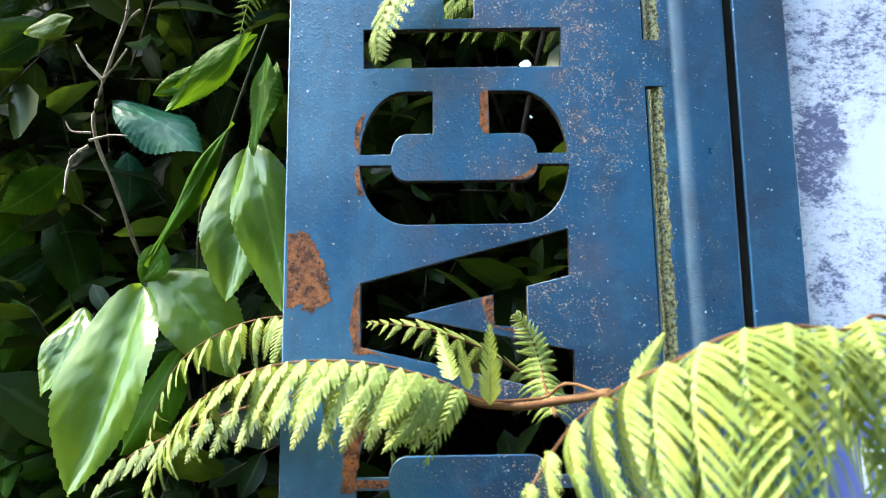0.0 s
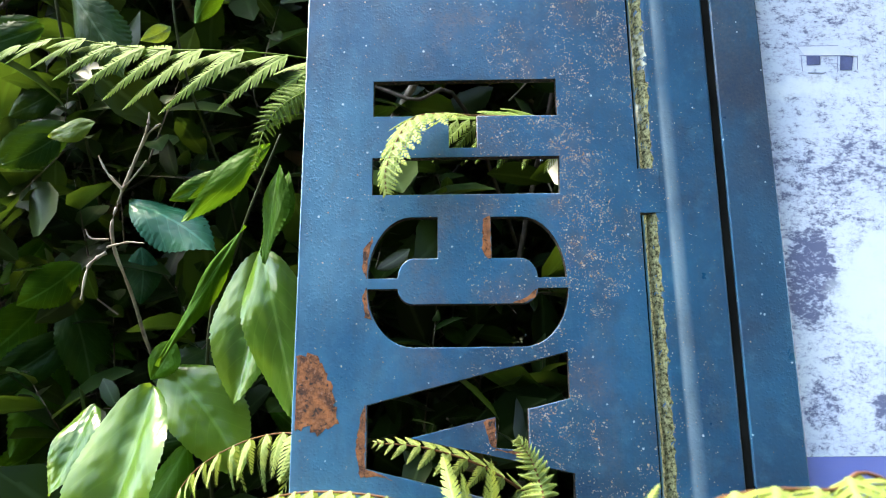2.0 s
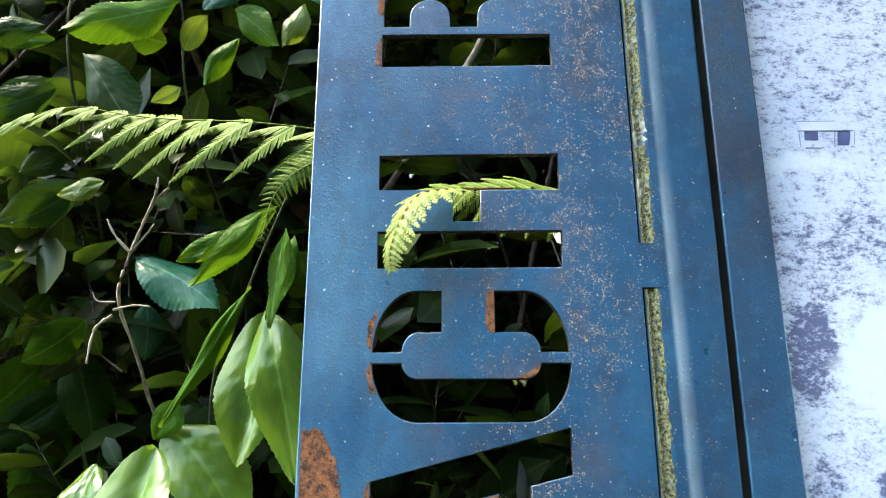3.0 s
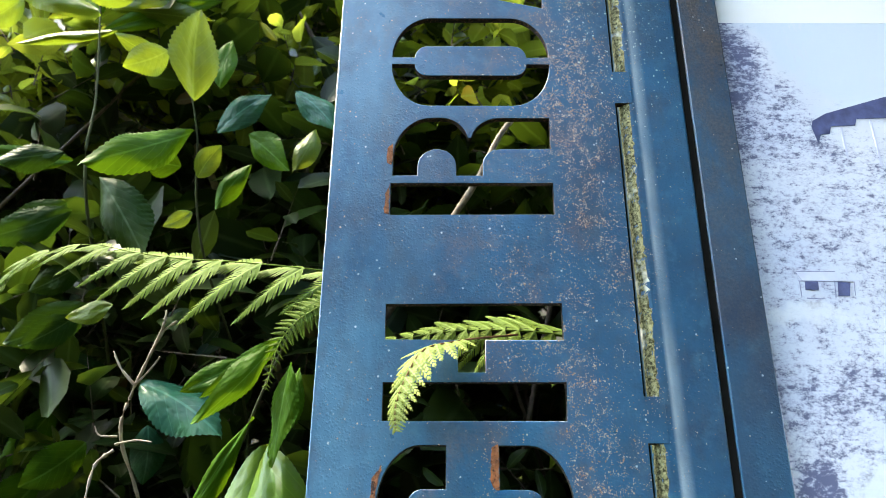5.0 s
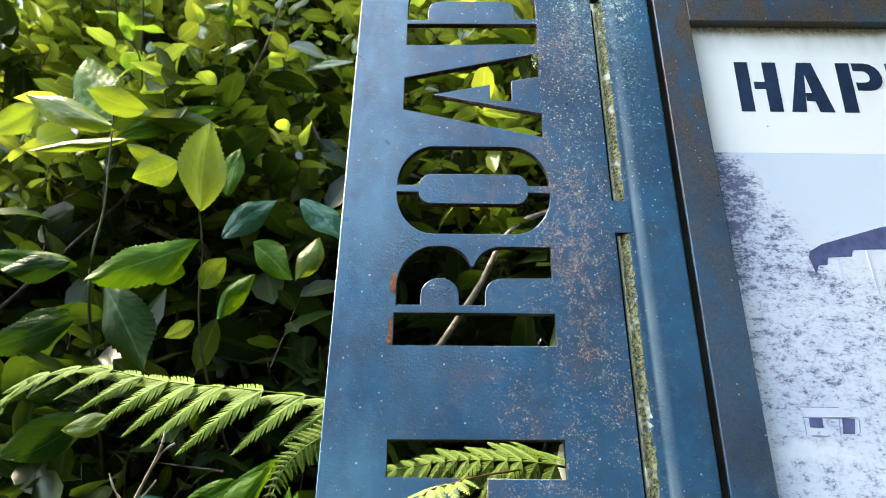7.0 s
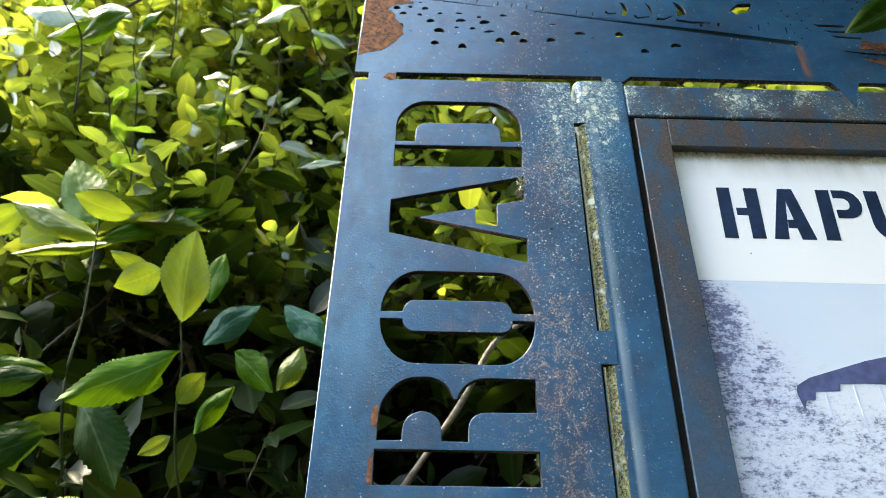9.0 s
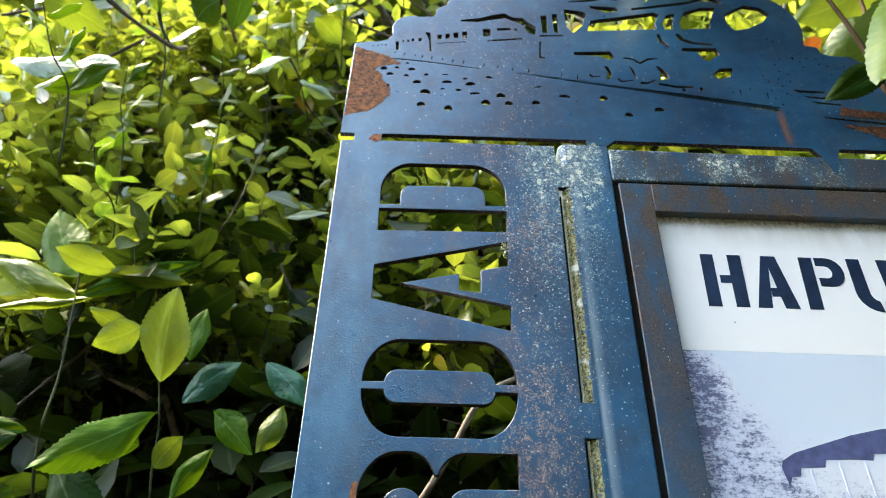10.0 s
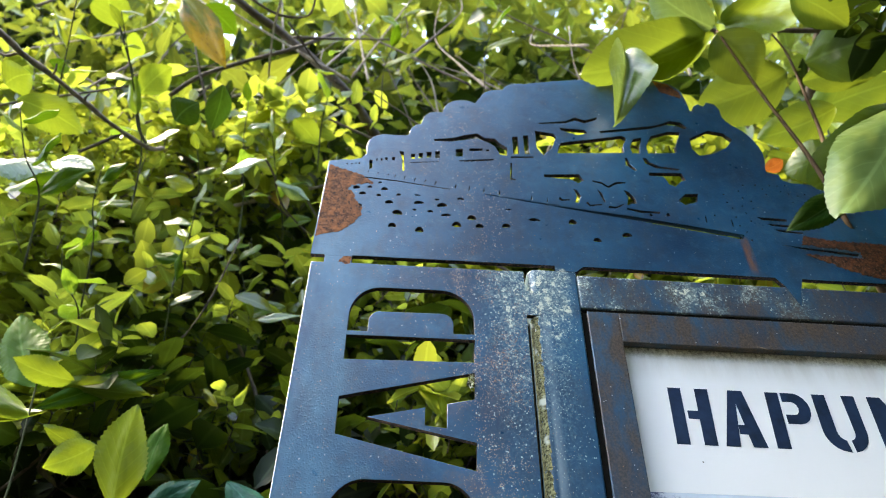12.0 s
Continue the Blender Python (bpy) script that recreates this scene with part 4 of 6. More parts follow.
rust_patch([(-0.1008, 1.141), (-0.0905, 1.143), (-0.083, 1.132), (-0.078, 1.120), (-0.0735, 1.097), (-0.0800, 1.096), (-0.087, 1.0915), (-0.092, 1.096), (-0.1008, 1.094)])
rust_patch([(-0.1020, 2.018), (-0.075, 2.009), (-0.052, 1.997), (-0.0445, 1.989), (-0.0565, 1.9865), (-0.0720, 1.982), (-0.0735, 1.974), (-0.0655, 1.967), (-0.0655, 1.958), (-0.056, 1.946), (-0.055, 1.934), (-0.064, 1.917), (-0.077, 1.902), (-0.097, 1.896), (-0.1045, 1.893)], seed=5)
rust_patch([(0.346, 2.259), (0.367, 2.251), (0.382, 2.232), (0.381, 2.215), (0.369, 2.222), (0.352, 2.231)], seed=7)
rust_patch([(0.479, 1.9405), (0.505, 1.935), (0.545, 1.934), (0.60, 1.932), (0.60, 1.876), (0.545, 1.876), (0.516, 1.886), (0.492, 1.898), (0.470, 1.909), (0.540, 1.9075), (0.541, 1.9175), (0.470, 1.9255)], seed=9, mat=RUST_SHADED, label="brown rust on the crest end, leaf shade put into its dark colour")
rust_patch([(-0.0605, 1.8640), (-0.0690, 1.8640), (-0.0740, 1.8560), (-0.0660, 1.8530), (-0.0605, 1.8545)], grain=0.0008, seed=11)
# flaked edges of the letters
rust_patch([(-0.0572, 1.192), (-0.0600, 1.200), (-0.0590, 1.212), (-0.0535, 1.221), (-0.0535, 1.2175), (-0.0562, 1.207)], grain=0.0005, seed=12)
rust_patch([(-0.0570, 1.186), (-0.0595, 1.180), (-0.0575, 1.166), (-0.0535, 1.1640), (-0.0560, 1.172)], grain=0.0005, seed=13)
rust_patch([(0.0262, 1.235), (0.0215, 1.233), (0.0205, 1.212), (0.0235, 1.2055), (0.0262, 1.2052)], grain=0.0005, seed=14)
rust_patch([(0.0565, 1.1850), (0.0540, 1.1838), (0.0500, 1.1790), (0.0395, 1.1752), (0.0465, 1.1750), (0.0545, 1.1785)], grain=0.0004, seed=15)
rust_patch([(-0.0545, 1.4540), (-0.0580, 1.4560), (-0.0585, 1.4690), (-0.0540, 1.4740), (-0.0535, 1.4650)], grain=0.0005, seed=16)
rust_patch([(-0.0552, 1.4095), (-0.0590, 1.4110), (-0.0580, 1.4300), (-0.0552, 1.4360)], grain=0.0005, seed=17)
rust_patch([(-0.0562, 1.1100), (-0.0590, 1.104), (-0.0620, 1.085), (-0.0590, 1.066), (-0.0480, 1.0662), (-0.0380, 1.0640), (-0.0562, 1.0705)], grain=0.0007, seed=18)
rust_patch([(0.0260, 1.1008), (0.0190, 1.0990), (0.0235, 1.0835), (0.0420, 1.0765), (0.0478, 1.0790), (0.0265, 1.0818)], grain=0.0006, seed=19)
rust_patch([(-0.0552, 1.0330), (-0.0620, 1.0270), (-0.0640, 1.010), (-0.0660, 0.985), (-0.0580, 0.985), (-0.0575, 0.995), (-0.0540, 1.015), (-0.0440, 1.031)], grain=0.0009, seed=20)
rust_patch([(-0.0565, 0.9925), (-0.0375, 0.9925), (-0.0400, 0.9880), (-0.0565, 0.9875)], grain=0.0005, seed=21)


# ---- plants ----
def blade(n, serrated, wave=0.0, curl=0.25, fold=0.10, across=2, seed=1, teeth=1.0, blunt=0.8):
    """A leaf along +x, 1 long and 1 wide (scaled on placing): midrib at y = 0, toothed edge, quilted between the side veins, drooping tip."""
    rng = random.Random(seed)
    verts, faces = [], []
    cols = 2 * across + 1
    ends = (rng.uniform(0.7, 1.3), rng.uniform(0.7, 1.3))
    for i in range(n + 1):
        t = i / n
        w = 0.5 * (math.sin(math.pi * t ** 0.92) ** blunt) * (1 - 0.22 * t ** 5) if 0 < t < 1 else 0.004
        for j in range(cols):
            s = j / across - 1
            outer = serrated and abs(s) == 1 and 1 < i < n
            tooth = 1.0
            if outer:
                tooth = (1 + 0.045 * teeth, 1 - 0.035 * teeth, 1 - 0.005 * teeth)[i % 3] * (1 + 0.02 * rng.uniform(-1, 1))
            y = s * w * tooth + 0.3 * t * (1 - t)
            z = -curl * t * t * 0.5 + (2.2 * fold * abs(s) - 0.24 * s * s) * w
            z += wave * abs(s) * math.sin(t * 9 + seed + (2 if s > 0 else 0)) * 0.45
            z += 0.0022 * math.sin((t - 0.18 * abs(s)) * 46) * abs(s) * (1 - abs(s)) * 4 * min(1, 6 * t * (1 - t))
            verts.append((t + (0.008 * ends[s > 0] if outer and i % 3 == 0 else 0), y, z))
    for i in range(n):
        for j in range(cols - 1):
            a = i * cols + j
            faces.append((a, a + 1, a + cols + 1, a + cols))
    me = bpy.data.meshes.new("blade")
    me.from_pydata(verts, [], faces)
    return smooth(me)


BLADES = {}


def blade_of(kind, style):
    key = (kind, style)
    if key not in BLADES:
        seed = len(BLADES) + 2
        me = blade(78 if kind in ("over", "pale", "glossy") else 60, True, (0.06 if kind == "glossy" else 0.05) + 0.02 * style, 0.16 + 0.12 * style, 0.30 if style == 3 else (0.18 if kind == "glossy" else 0.12) - 0.05 * style, 4, seed, 0.35 if kind in ("over", "pale", "glossy") else 1.0, 0.66 if kind in ("glossy", "over", "pale") else 0.82)
        me.materials.append(LEAF[kind])
        BLADES[key] = me
    return BLADES[key]


def leaf_matrix(base, tip, width, facing, roll=0.0):
    b, t = Vector(base), Vector(tip)
    x = (t - b)
    length = x.length
    x.normalize()
    view = (Vector(facing) - (b + t) / 2).normalized()
    y = view.cross(x).normalized()
    z = x.cross(y)
    m = Matrix((x, y, z)).transposed().to_4x4() @ Matrix.Rotation(radians(roll), 4, "X") @ Matrix.Diagonal((length, width, length, 1))
    return Matrix.Translation(b) @ m


HERO_COUNT = [0]
SHRUB = tagged(new("shrub"), "broadleaf shrub with glossy toothed green leaves beside the sign", "shrub")
OVERHANG = tagged(new("overhanging_branch"), "branch with large sunlit oval leaves drooping over the sign", "branch")


def hero(base, tip, width, kind):
    i = HERO_COUNT[0]
    HERO_COUNT[0] += 1
    rng = random.Random(90 + i)
    kind_of = {"big": "glossy", "plain": "mid", "fold": "pale"}.get(kind, kind)
    me = blade_of(kind_of, 3 if kind == "fold" else i % 3)
    owner = OVERHANG if base[0] > 0.15 else SHRUB
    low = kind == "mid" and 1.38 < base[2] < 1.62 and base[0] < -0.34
    # low leaves swap to the darker copy, as if shaded
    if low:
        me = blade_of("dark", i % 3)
    ob = new("leaf", me)
    ob.parent = owner
    facing = (0.0, -0.55, 1.2)
    roll = rng.uniform(-22, 22)
    if kind in ("mid", "dark", "plain"):
        facing = (rng.uniform(-0.5, 0.3), -0.55, 1.2 + rng.uniform(0.0, 0.3))
    if kind == "big":
        facing, roll = (-0.5, -0.8, 2.0), rng.uniform(-8, 8)
    if kind == "teal":
        facing, roll = (0.0, -0.8, 1.9), 0
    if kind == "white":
        # turned between the sun and a fixed camera position, to glint in view
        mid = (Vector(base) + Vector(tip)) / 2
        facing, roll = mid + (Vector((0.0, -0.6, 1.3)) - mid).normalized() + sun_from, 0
    ob.matrix_world = leaf_matrix(base, tip, width * 0.95, facing, roll)


hero((-0.28, 0.22, 1.139), (-0.314, 0.16, 0.965), 0.088, "big")
hero((-0.288, 0.27, 1.161), (-0.198, 0.24, 1.064), 0.082, "big")
hero((-0.171, 0.16, 1.256), (-0.139, 0.13, 1.109), 0.066, "big")
hero((-0.178, 0.2, 1.262), (-0.198, 0.18, 1.121), 0.076, "big")
hero((-0.197, 0.2, 1.289), (-0.282, 0.2, 1.159), 0.023, "plain")
hero((-0.347, 0.28, 1.339), (-0.246, 0.25, 1.293), 0.068, "teal")
hero((-0.169, 0.17, 1.36), (-0.221, 0.12, 1.292), 0.024, "plain")
hero((-0.413, 0.32, 1.281), (-0.466, 0.3, 1.229), 0.052, "mid")
hero((-0.351, 0.33, 1.302), (-0.347, 0.33, 1.238), 0.041, "teal")
hero((-0.278, 0.26, 1.186), (-0.3, 0.26, 1.147), 0.036, "mid")
hero((-0.356, 0.27, 1.124), (-0.372, 0.22, 1.046), 0.046, "big")
hero((-0.27, 0.3, 1.082), (-0.343, 0.3, 0.983), 0.069, "mid")
hero((-0.424, 0.26, 1.409), (-0.466, 0.24, 1.369), 0.038, "mid")
hero((-0.146, 0.15, 1.325), (-0.167, 0.13, 1.246), 0.030, "mid")
hero((-0.528, 0.4, 1.406), (-0.427, 0.4, 1.347), 0.048, "mid")
hero((-0.303, 0.19, 1.648), (-0.302, 0.17, 1.768), 0.062, "young")
hero((-0.348, 0.2, 1.727), (-0.38, 0.17, 1.685), 0.043, "young")
hero((-0.307, 0.21, 1.617), (-0.34, 0.09, 1.524), 0.050, "mid")
hero((-0.288, 0.2, 1.552), (-0.257, 0.17, 1.575), 0.030, "young")
hero((-0.311, 0.3, 1.674), (-0.247, 0.29, 1.736), 0.046, "teal")
hero((-0.426, 0.25, 1.581), (-0.356, 0.22, 1.473), 0.060, "mid")
hero((-0.491, 0.3, 1.631), (-0.619, 0.28, 1.638), 0.040, "mid")
hero((-0.443, 0.24, 1.531), (-0.515, 0.2, 1.478), 0.044, "mid")
hero((-0.167, 0.14, 1.347), (-0.21, 0.1, 1.266), 0.028, "plain")
hero((-0.213, 0.2, 1.344), (-0.265, 0.18, 1.311), 0.029, "mid")
hero((-0.152, 0.14, 1.328), (-0.165, 0.12, 1.237), 0.032, "mid")
hero((-0.175, 0.27, 1.66), (-0.194, 0.25, 1.599), 0.032, "young")
hero((-0.334, 0.26, 1.601), (-0.376, 0.24, 1.608), 0.041, "mid")
hero((-0.257, 0.26, 1.645), (-0.205, 0.24, 1.586), 0.043, "mid")
hero((-0.278, 0.24, 1.533), (-0.239, 0.22, 1.582), 0.027, "mid")
hero((-0.304, 0.24, 1.53), (-0.325, 0.22, 1.502), 0.020, "young")
hero((-0.413, 0.22, 1.824), (-0.494, 0.2, 1.837), 0.042, "young")
hero((-0.439, 0.24, 1.79), (-0.559, 0.22, 1.755), 0.016, "young")
hero((-0.409, 0.26, 1.423), (-0.493, 0.25, 1.374), 0.050, "mid")
hero((-0.374, 0.24, 1.416), (-0.427, 0.24, 1.403), 0.027, "young")
hero((-0.4, 0.13, 1.723), (-0.517, 0.11, 1.774), 0.037, "young")
hero((-0.464, 0.25, 1.798), (-0.326, 0.3, 1.899), 0.034, "mid")
hero((-0.472, 0.25, 1.829), (-0.547, 0.24, 1.95), 0.073, "mid")
hero((-0.459, 0.25, 1.836), (-0.333, 0.27, 1.825), 0.034, "young")
hero((-0.604, 0.28, 1.881), (-0.635, 0.25, 1.808), 0.042, "young")
hero((-0.298, 0.25, 1.709), (-0.295, 0.25, 1.793), 0.035, "mid")
hero((-0.363, 0.22, 1.73), (-0.404, 0.18, 1.734), 0.026, "young")
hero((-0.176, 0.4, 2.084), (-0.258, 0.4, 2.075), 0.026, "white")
hero((-0.208, 0.28, 1.725), (-0.148, 0.27, 1.666), 0.045, "teal")
hero((-0.444, 0.2, 1.585), (-0.503, 0.17, 1.563), 0.036, "mid")
hero((-0.451, 0.24, 1.541), (-0.504, 0.22, 1.493), 0.045, "mid")
hero((-0.451, 0.3, 1.488), (-0.512, 0.3, 1.454), 0.039, "dark")
hero((0.452, -0.05, 2.328), (0.26, -0.035, 2.197), 0.112, "over")
hero((0.434, -0.04, 2.321), (0.326, -0.02, 2.242), 0.059, "over")
hero((0.300, -0.05, 2.250), (0.272, -0.07, 2.105), 0.070, "fold")
hero((0.447, -0.06, 2.322), (0.349, -0.1, 2.362), 0.076, "pale")
hero((0.456, -0.05, 2.324), (0.503, -0.02, 2.24), 0.086, "over")
hero((0.471, -0.05, 2.356), (0.706, -0.04, 2.471), 0.081, "over")
hero((0.472, -0.05, 2.36), (0.574, -0.05, 2.538), 0.081, "over")
hero((0.543, -0.04, 1.987), (0.449, -0.03, 1.923), 0.042, "dark")
hero((0.623, -0.1, 2.085), (0.484, -0.09, 1.914), 0.119, "pale")
hero((0.681, -0.05, 2.172), (0.535, -0.03, 2.011), 0.081, "over")
hero((0.563, -0.022, 2.274), (0.451, 0.058, 2.281), 0.106, "over")
hero((0.68, 0.045, 2.291), (0.583, 0.125, 2.297), 0.078, "over")
hero((0.63, 0.004, 2.349), (0.715, -0.096, 2.281), 0.116, "over")
hero((0.654, 0.052, 2.371), (0.757, -0.006, 2.336), 0.070, "over")
hero((0.694, 0.119, 2.37), (0.774, 0.01, 2.313), 0.094, "over")
hero((0.662, 0.066, 2.217), (0.6, 0.123, 2.217), 0.075, "over")
hero((0.704, 0.101, 2.077), (0.659, 0.167, 2.054), 0.068, "mid")
hero((0.576, 0.083, 2.193), (0.554, 0.104, 2.191), 0.027, "red")
hero((0.57, -0.098, 2.374), (0.648, -0.078, 2.318), 0.071, "over")
hero((-0.403, 0.030, 2.462), (-0.310, 0.060, 2.318), 0.060, "yellow")
hero((-0.546, 0.127, 2.51), (-0.56, 0.058, 2.544), 0.070, "young")
hero((-0.348, 0.178, 2.429), (-0.369, 0.244, 2.372), 0.048, "dark")
hero((-0.479, 0.174, 2.381), (-0.431, 0.143, 2.423), 0.057, "young")
hero((-0.426, 0.221, 2.368), (-0.39, 0.198, 2.4), 0.066, "dark")
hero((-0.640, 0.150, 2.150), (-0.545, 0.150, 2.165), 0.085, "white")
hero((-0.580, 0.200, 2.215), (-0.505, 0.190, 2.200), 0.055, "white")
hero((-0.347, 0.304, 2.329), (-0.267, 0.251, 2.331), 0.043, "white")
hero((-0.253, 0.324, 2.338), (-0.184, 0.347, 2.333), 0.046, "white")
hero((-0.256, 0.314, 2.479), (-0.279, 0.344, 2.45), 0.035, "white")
hero((-0.605, 0.093, 2.235), (-0.522, 0.154, 2.239), 0.063, "young")
hero((-0.642, 0.099, 2.277), (-0.61, 0.093, 2.303), 0.063, "young")
hero((-0.543, 0.157, 2.493), (-0.505, 0.169, 2.503), 0.059, "young")
hero((-0.433, 0.154, 2.66), (-0.371, 0.206, 2.649), 0.063, "mid")
hero((-0.24, 0.295, 2.497), (-0.194, 0.341, 2.47), 0.052, "young")
hero((-0.529, 0.207, 2.189), (-0.612, 0.193, 2.146), 0.041, "mid")
# broad leaves low inside the shrub, some with shade put into their colour
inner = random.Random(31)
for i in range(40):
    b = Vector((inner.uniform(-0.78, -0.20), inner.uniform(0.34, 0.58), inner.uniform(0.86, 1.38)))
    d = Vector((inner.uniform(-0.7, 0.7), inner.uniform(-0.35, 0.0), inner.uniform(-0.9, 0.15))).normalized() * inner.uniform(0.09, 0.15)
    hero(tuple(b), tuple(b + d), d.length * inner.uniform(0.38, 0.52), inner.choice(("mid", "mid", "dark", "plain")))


def stem(points, r0, r1, mat, owner, name="stem", knots=0.05, seed=1):
    me, line = sweep(points, r0, r1, 7, knots, seed)
    return part(name, me, mat, owner)


stem([(-0.297, 0.75, 0.05), (-0.31, 0.65, 0.6), (-0.259, 0.45, 1.25), (-0.296, 0.26, 1.50), (-0.299, 0.21, 1.606), (-0.306, 0.19, 1.654)], 0.0024, 0.0009, GREEN_STEM, SHRUB)
stem([(-0.42, 0.80, 0.05), (-0.45, 0.70, 1.0), (-0.447, 0.42, 1.38), (-0.44, 0.25, 1.568), (-0.446, 0.24, 1.689), (-0.465, 0.23, 1.84)], 0.0030, 0.0011, GREEN_STEM, SHRUB)
stem([(-0.24, 0.60, 0.05), (-0.26, 0.50, 0.7), (-0.252, 0.29, 1.15), (-0.21, 0.22, 1.27), (-0.16, 0.17, 1.37)], 0.0030, 0.0011, GREEN_STEM, SHRUB)
stem([(0.70, 0.62, 0.02), (0.68, 0.35, 1.0), (0.66, 0.14, 1.65), (0.568, 0.02, 1.93), (0.551, 0.0, 1.968), (0.53, -0.02, 2.058), (0.494, -0.035, 2.186), (0.459, -0.05, 2.332)], 0.0070, 0.0016, RED_STEM, OVERHANG)
stem([(0.554, 0.0, 1.994), (0.582, 0.0, 2.143), (0.582, -0.01, 2.217), (0.583, -0.02, 2.324), (0.567, -0.03, 2.373)], 0.0036, 0.0013, RED_STEM, OVERHANG)

def sprig(base, tip, count, seed):
    """An upright shoot with leaves set in turn round it, smaller towards its tip."""
    rng = random.Random(seed)
    b, t = Vector(base), Vector(tip)
    s = tagged(new("leafy_shoot"), "upright shoot with sunlit yellow-green leaves", "shoot", group="leafy shoots")
    mid = (b + t) / 2 + Vector((rng.uniform(-0.01, 0.01), rng.uniform(-0.01, 0.01), 0))
    stem([b - Vector((0, -0.05, 0.10)), b, mid, t], 0.0016, 0.0008, GREEN_STEM, s)
    for i in range(count + 1):
        u = i / count
        p = b.lerp(t, u)
        a = 2.4 * i + rng.uniform(-0.5, 0.5)
        d = Vector((math.cos(a), 0.7 * math.sin(a) - 0.15, rng.uniform(0.05, 0.6) + 0.7 * u ** 4))
        length = rng.uniform(0.052, 0.082) * (1 - 0.35 * u)
        ob = new("leaf", blade_of(rng.choice(("young", "young", "mid", "over", "glossy")), i % 3))
        ob.parent = s
        ob.matrix_world = leaf_matrix(p, p + d.normalized() * length, length * rng.uniform(0.42, 0.55), p + Vector((rng.uniform(-0.8, 0.4), -1.0, rng.uniform(-0.1, 1.2))), rng.uniform(-25, 25))


SHOOTS = (((-0.465, 0.225, 2.294), (-0.505, 0.056, 2.447), 8),
              ((-0.253, 0.456, 2.353), (-0.28, 0.319, 2.469), 7),
              ((-0.411, 0.415, 2.268), (-0.403, 0.296, 2.384), 7),
              ((-0.534, 0.15, 2.087), (-0.565, 0.061, 2.173), 6),
              ((-0.526, 0.32, 2.154), (-0.518, 0.234, 2.243), 6),
              ((-0.331, 0.408, 2.378), (-0.337, 0.292, 2.539), 7),
              ((-0.197, 0.362, 2.581), (-0.16, 0.247, 2.725), 7),
              ((-0.592, 0.127, 2.357), (-0.561, 0.01, 2.446), 7),
              ((-0.391, 0.38, 2.077), (-0.387, 0.344, 2.201), 6),
              ((-0.497, 0.321, 2.001), (-0.525, 0.247, 2.072), 6),
              ((-0.286, 0.491, 2.147), (-0.326, 0.443, 2.271), 6),
              ((-0.074, 0.323, 2.744), (-0.031, 0.229, 2.859), 6),
              ((0.153, 0.275, 2.767), (0.179, 0.156, 2.83), 6))
for i, (base, tip, count) in enumerate(SHOOTS):
    sprig(base, tip, count, 300 + i)

# bare grey twig in the shade
dead = tagged(new("dead_twig"), "bare pale grey forked twig among dark leaves", "twig")
stem([(-0.34, 0.60, 0.0), (-0.31, 0.48, 0.95), (-0.305, 0.25, 1.19), (-0.304, 0.16, 1.262), (-0.295, 0.146, 1.300), (-0.287, 0.139, 1.316), (-0.271, 0.13, 1.350), (-0.256, 0.124, 1.361)], 0.00187, 0.00112, TWIG, dead, "twig", 0.38, 3)
stem([(-0.274, 0.131, 1.344), (-0.268, 0.126, 1.360), (-0.267, 0.124, 1.372)], 0.00172, 0.00084, TWIG, dead, "twig", 0.38, 4)
stem([(-0.292, 0.143, 1.306), (-0.305, 0.138, 1.320), (-0.314, 0.136, 1.336)], 0.00133, 0.00070, TWIG, dead, "twig", 0.38, 5)
stem([(-0.290, 0.141, 1.308), (-0.278, 0.137, 1.320), (-0.270, 0.135, 1.331)], 0.00125, 0.00070, TWIG, dead, "twig", 0.38, 6)
stem([(-0.303, 0.15, 1.262), (-0.317, 0.146, 1.262), (-0.322, 0.144, 1.270)], 0.00125, 0.00070, TWIG, dead, "twig", 0.38, 7)
stem([(-0.304, 0.15, 1.255), (-0.285, 0.146, 1.258), (-0.268, 0.142, 1.256)], 0.00125, 0.00063, TWIG, dead, "twig", 0.38, 8)
stem([(-0.304, 0.15, 1.250), (-0.316, 0.145, 1.236), (-0.318, 0.143, 1.206)], 0.00187, 0.00098, TWIG, dead, "twig", 0.38, 9)

# limbs among the canopy
limbs = tagged(new("tree"), "leafy tree with thin grey-brown limbs behind the sign", "tree")
stem([(-0.56, 0.408, 2.7), (-0.507, 0.392, 2.757), (-0.429, 0.39, 2.821), (-0.308, 0.392, 2.908), (-0.224, 0.414, 3.027)], 0.0055, 0.0048, BARK, limbs, "limb")
stem([(-0.595, -0.076, 2.192), (-0.573, -0.037, 2.209), (-0.557, 0.005, 2.219), (-0.542, 0.048, 2.239), (-0.514, 0.105, 2.254), (-0.484, 0.153, 2.26), (-0.452, 0.22, 2.29), (-0.444, 0.255, 2.333)], 0.0050, 0.0034, TWIG_GREY, limbs, "limb", 0.22, 2)
stem([(-0.557, 0.005, 2.219), (-0.566, 0.0, 2.216), (-0.581, 0.005, 2.217), (-0.593, 0.005, 2.222)], 0.0026, 0.0016, TWIG_GREY, limbs, "limb", 0.2, 3)
stem([(-0.541, 0.049, 2.239), (-0.532, 0.039, 2.237), (-0.53, 0.031, 2.244)], 0.0022, 0.0012, TWIG_GREY, limbs, "limb", 0.2, 4)
stem([(-0.514, 0.105, 2.254), (-0.508, 0.094, 2.252), (-0.502, 0.091, 2.257)], 0.0022, 0.0012, TWIG_GREY, limbs, "limb", 0.2, 5)
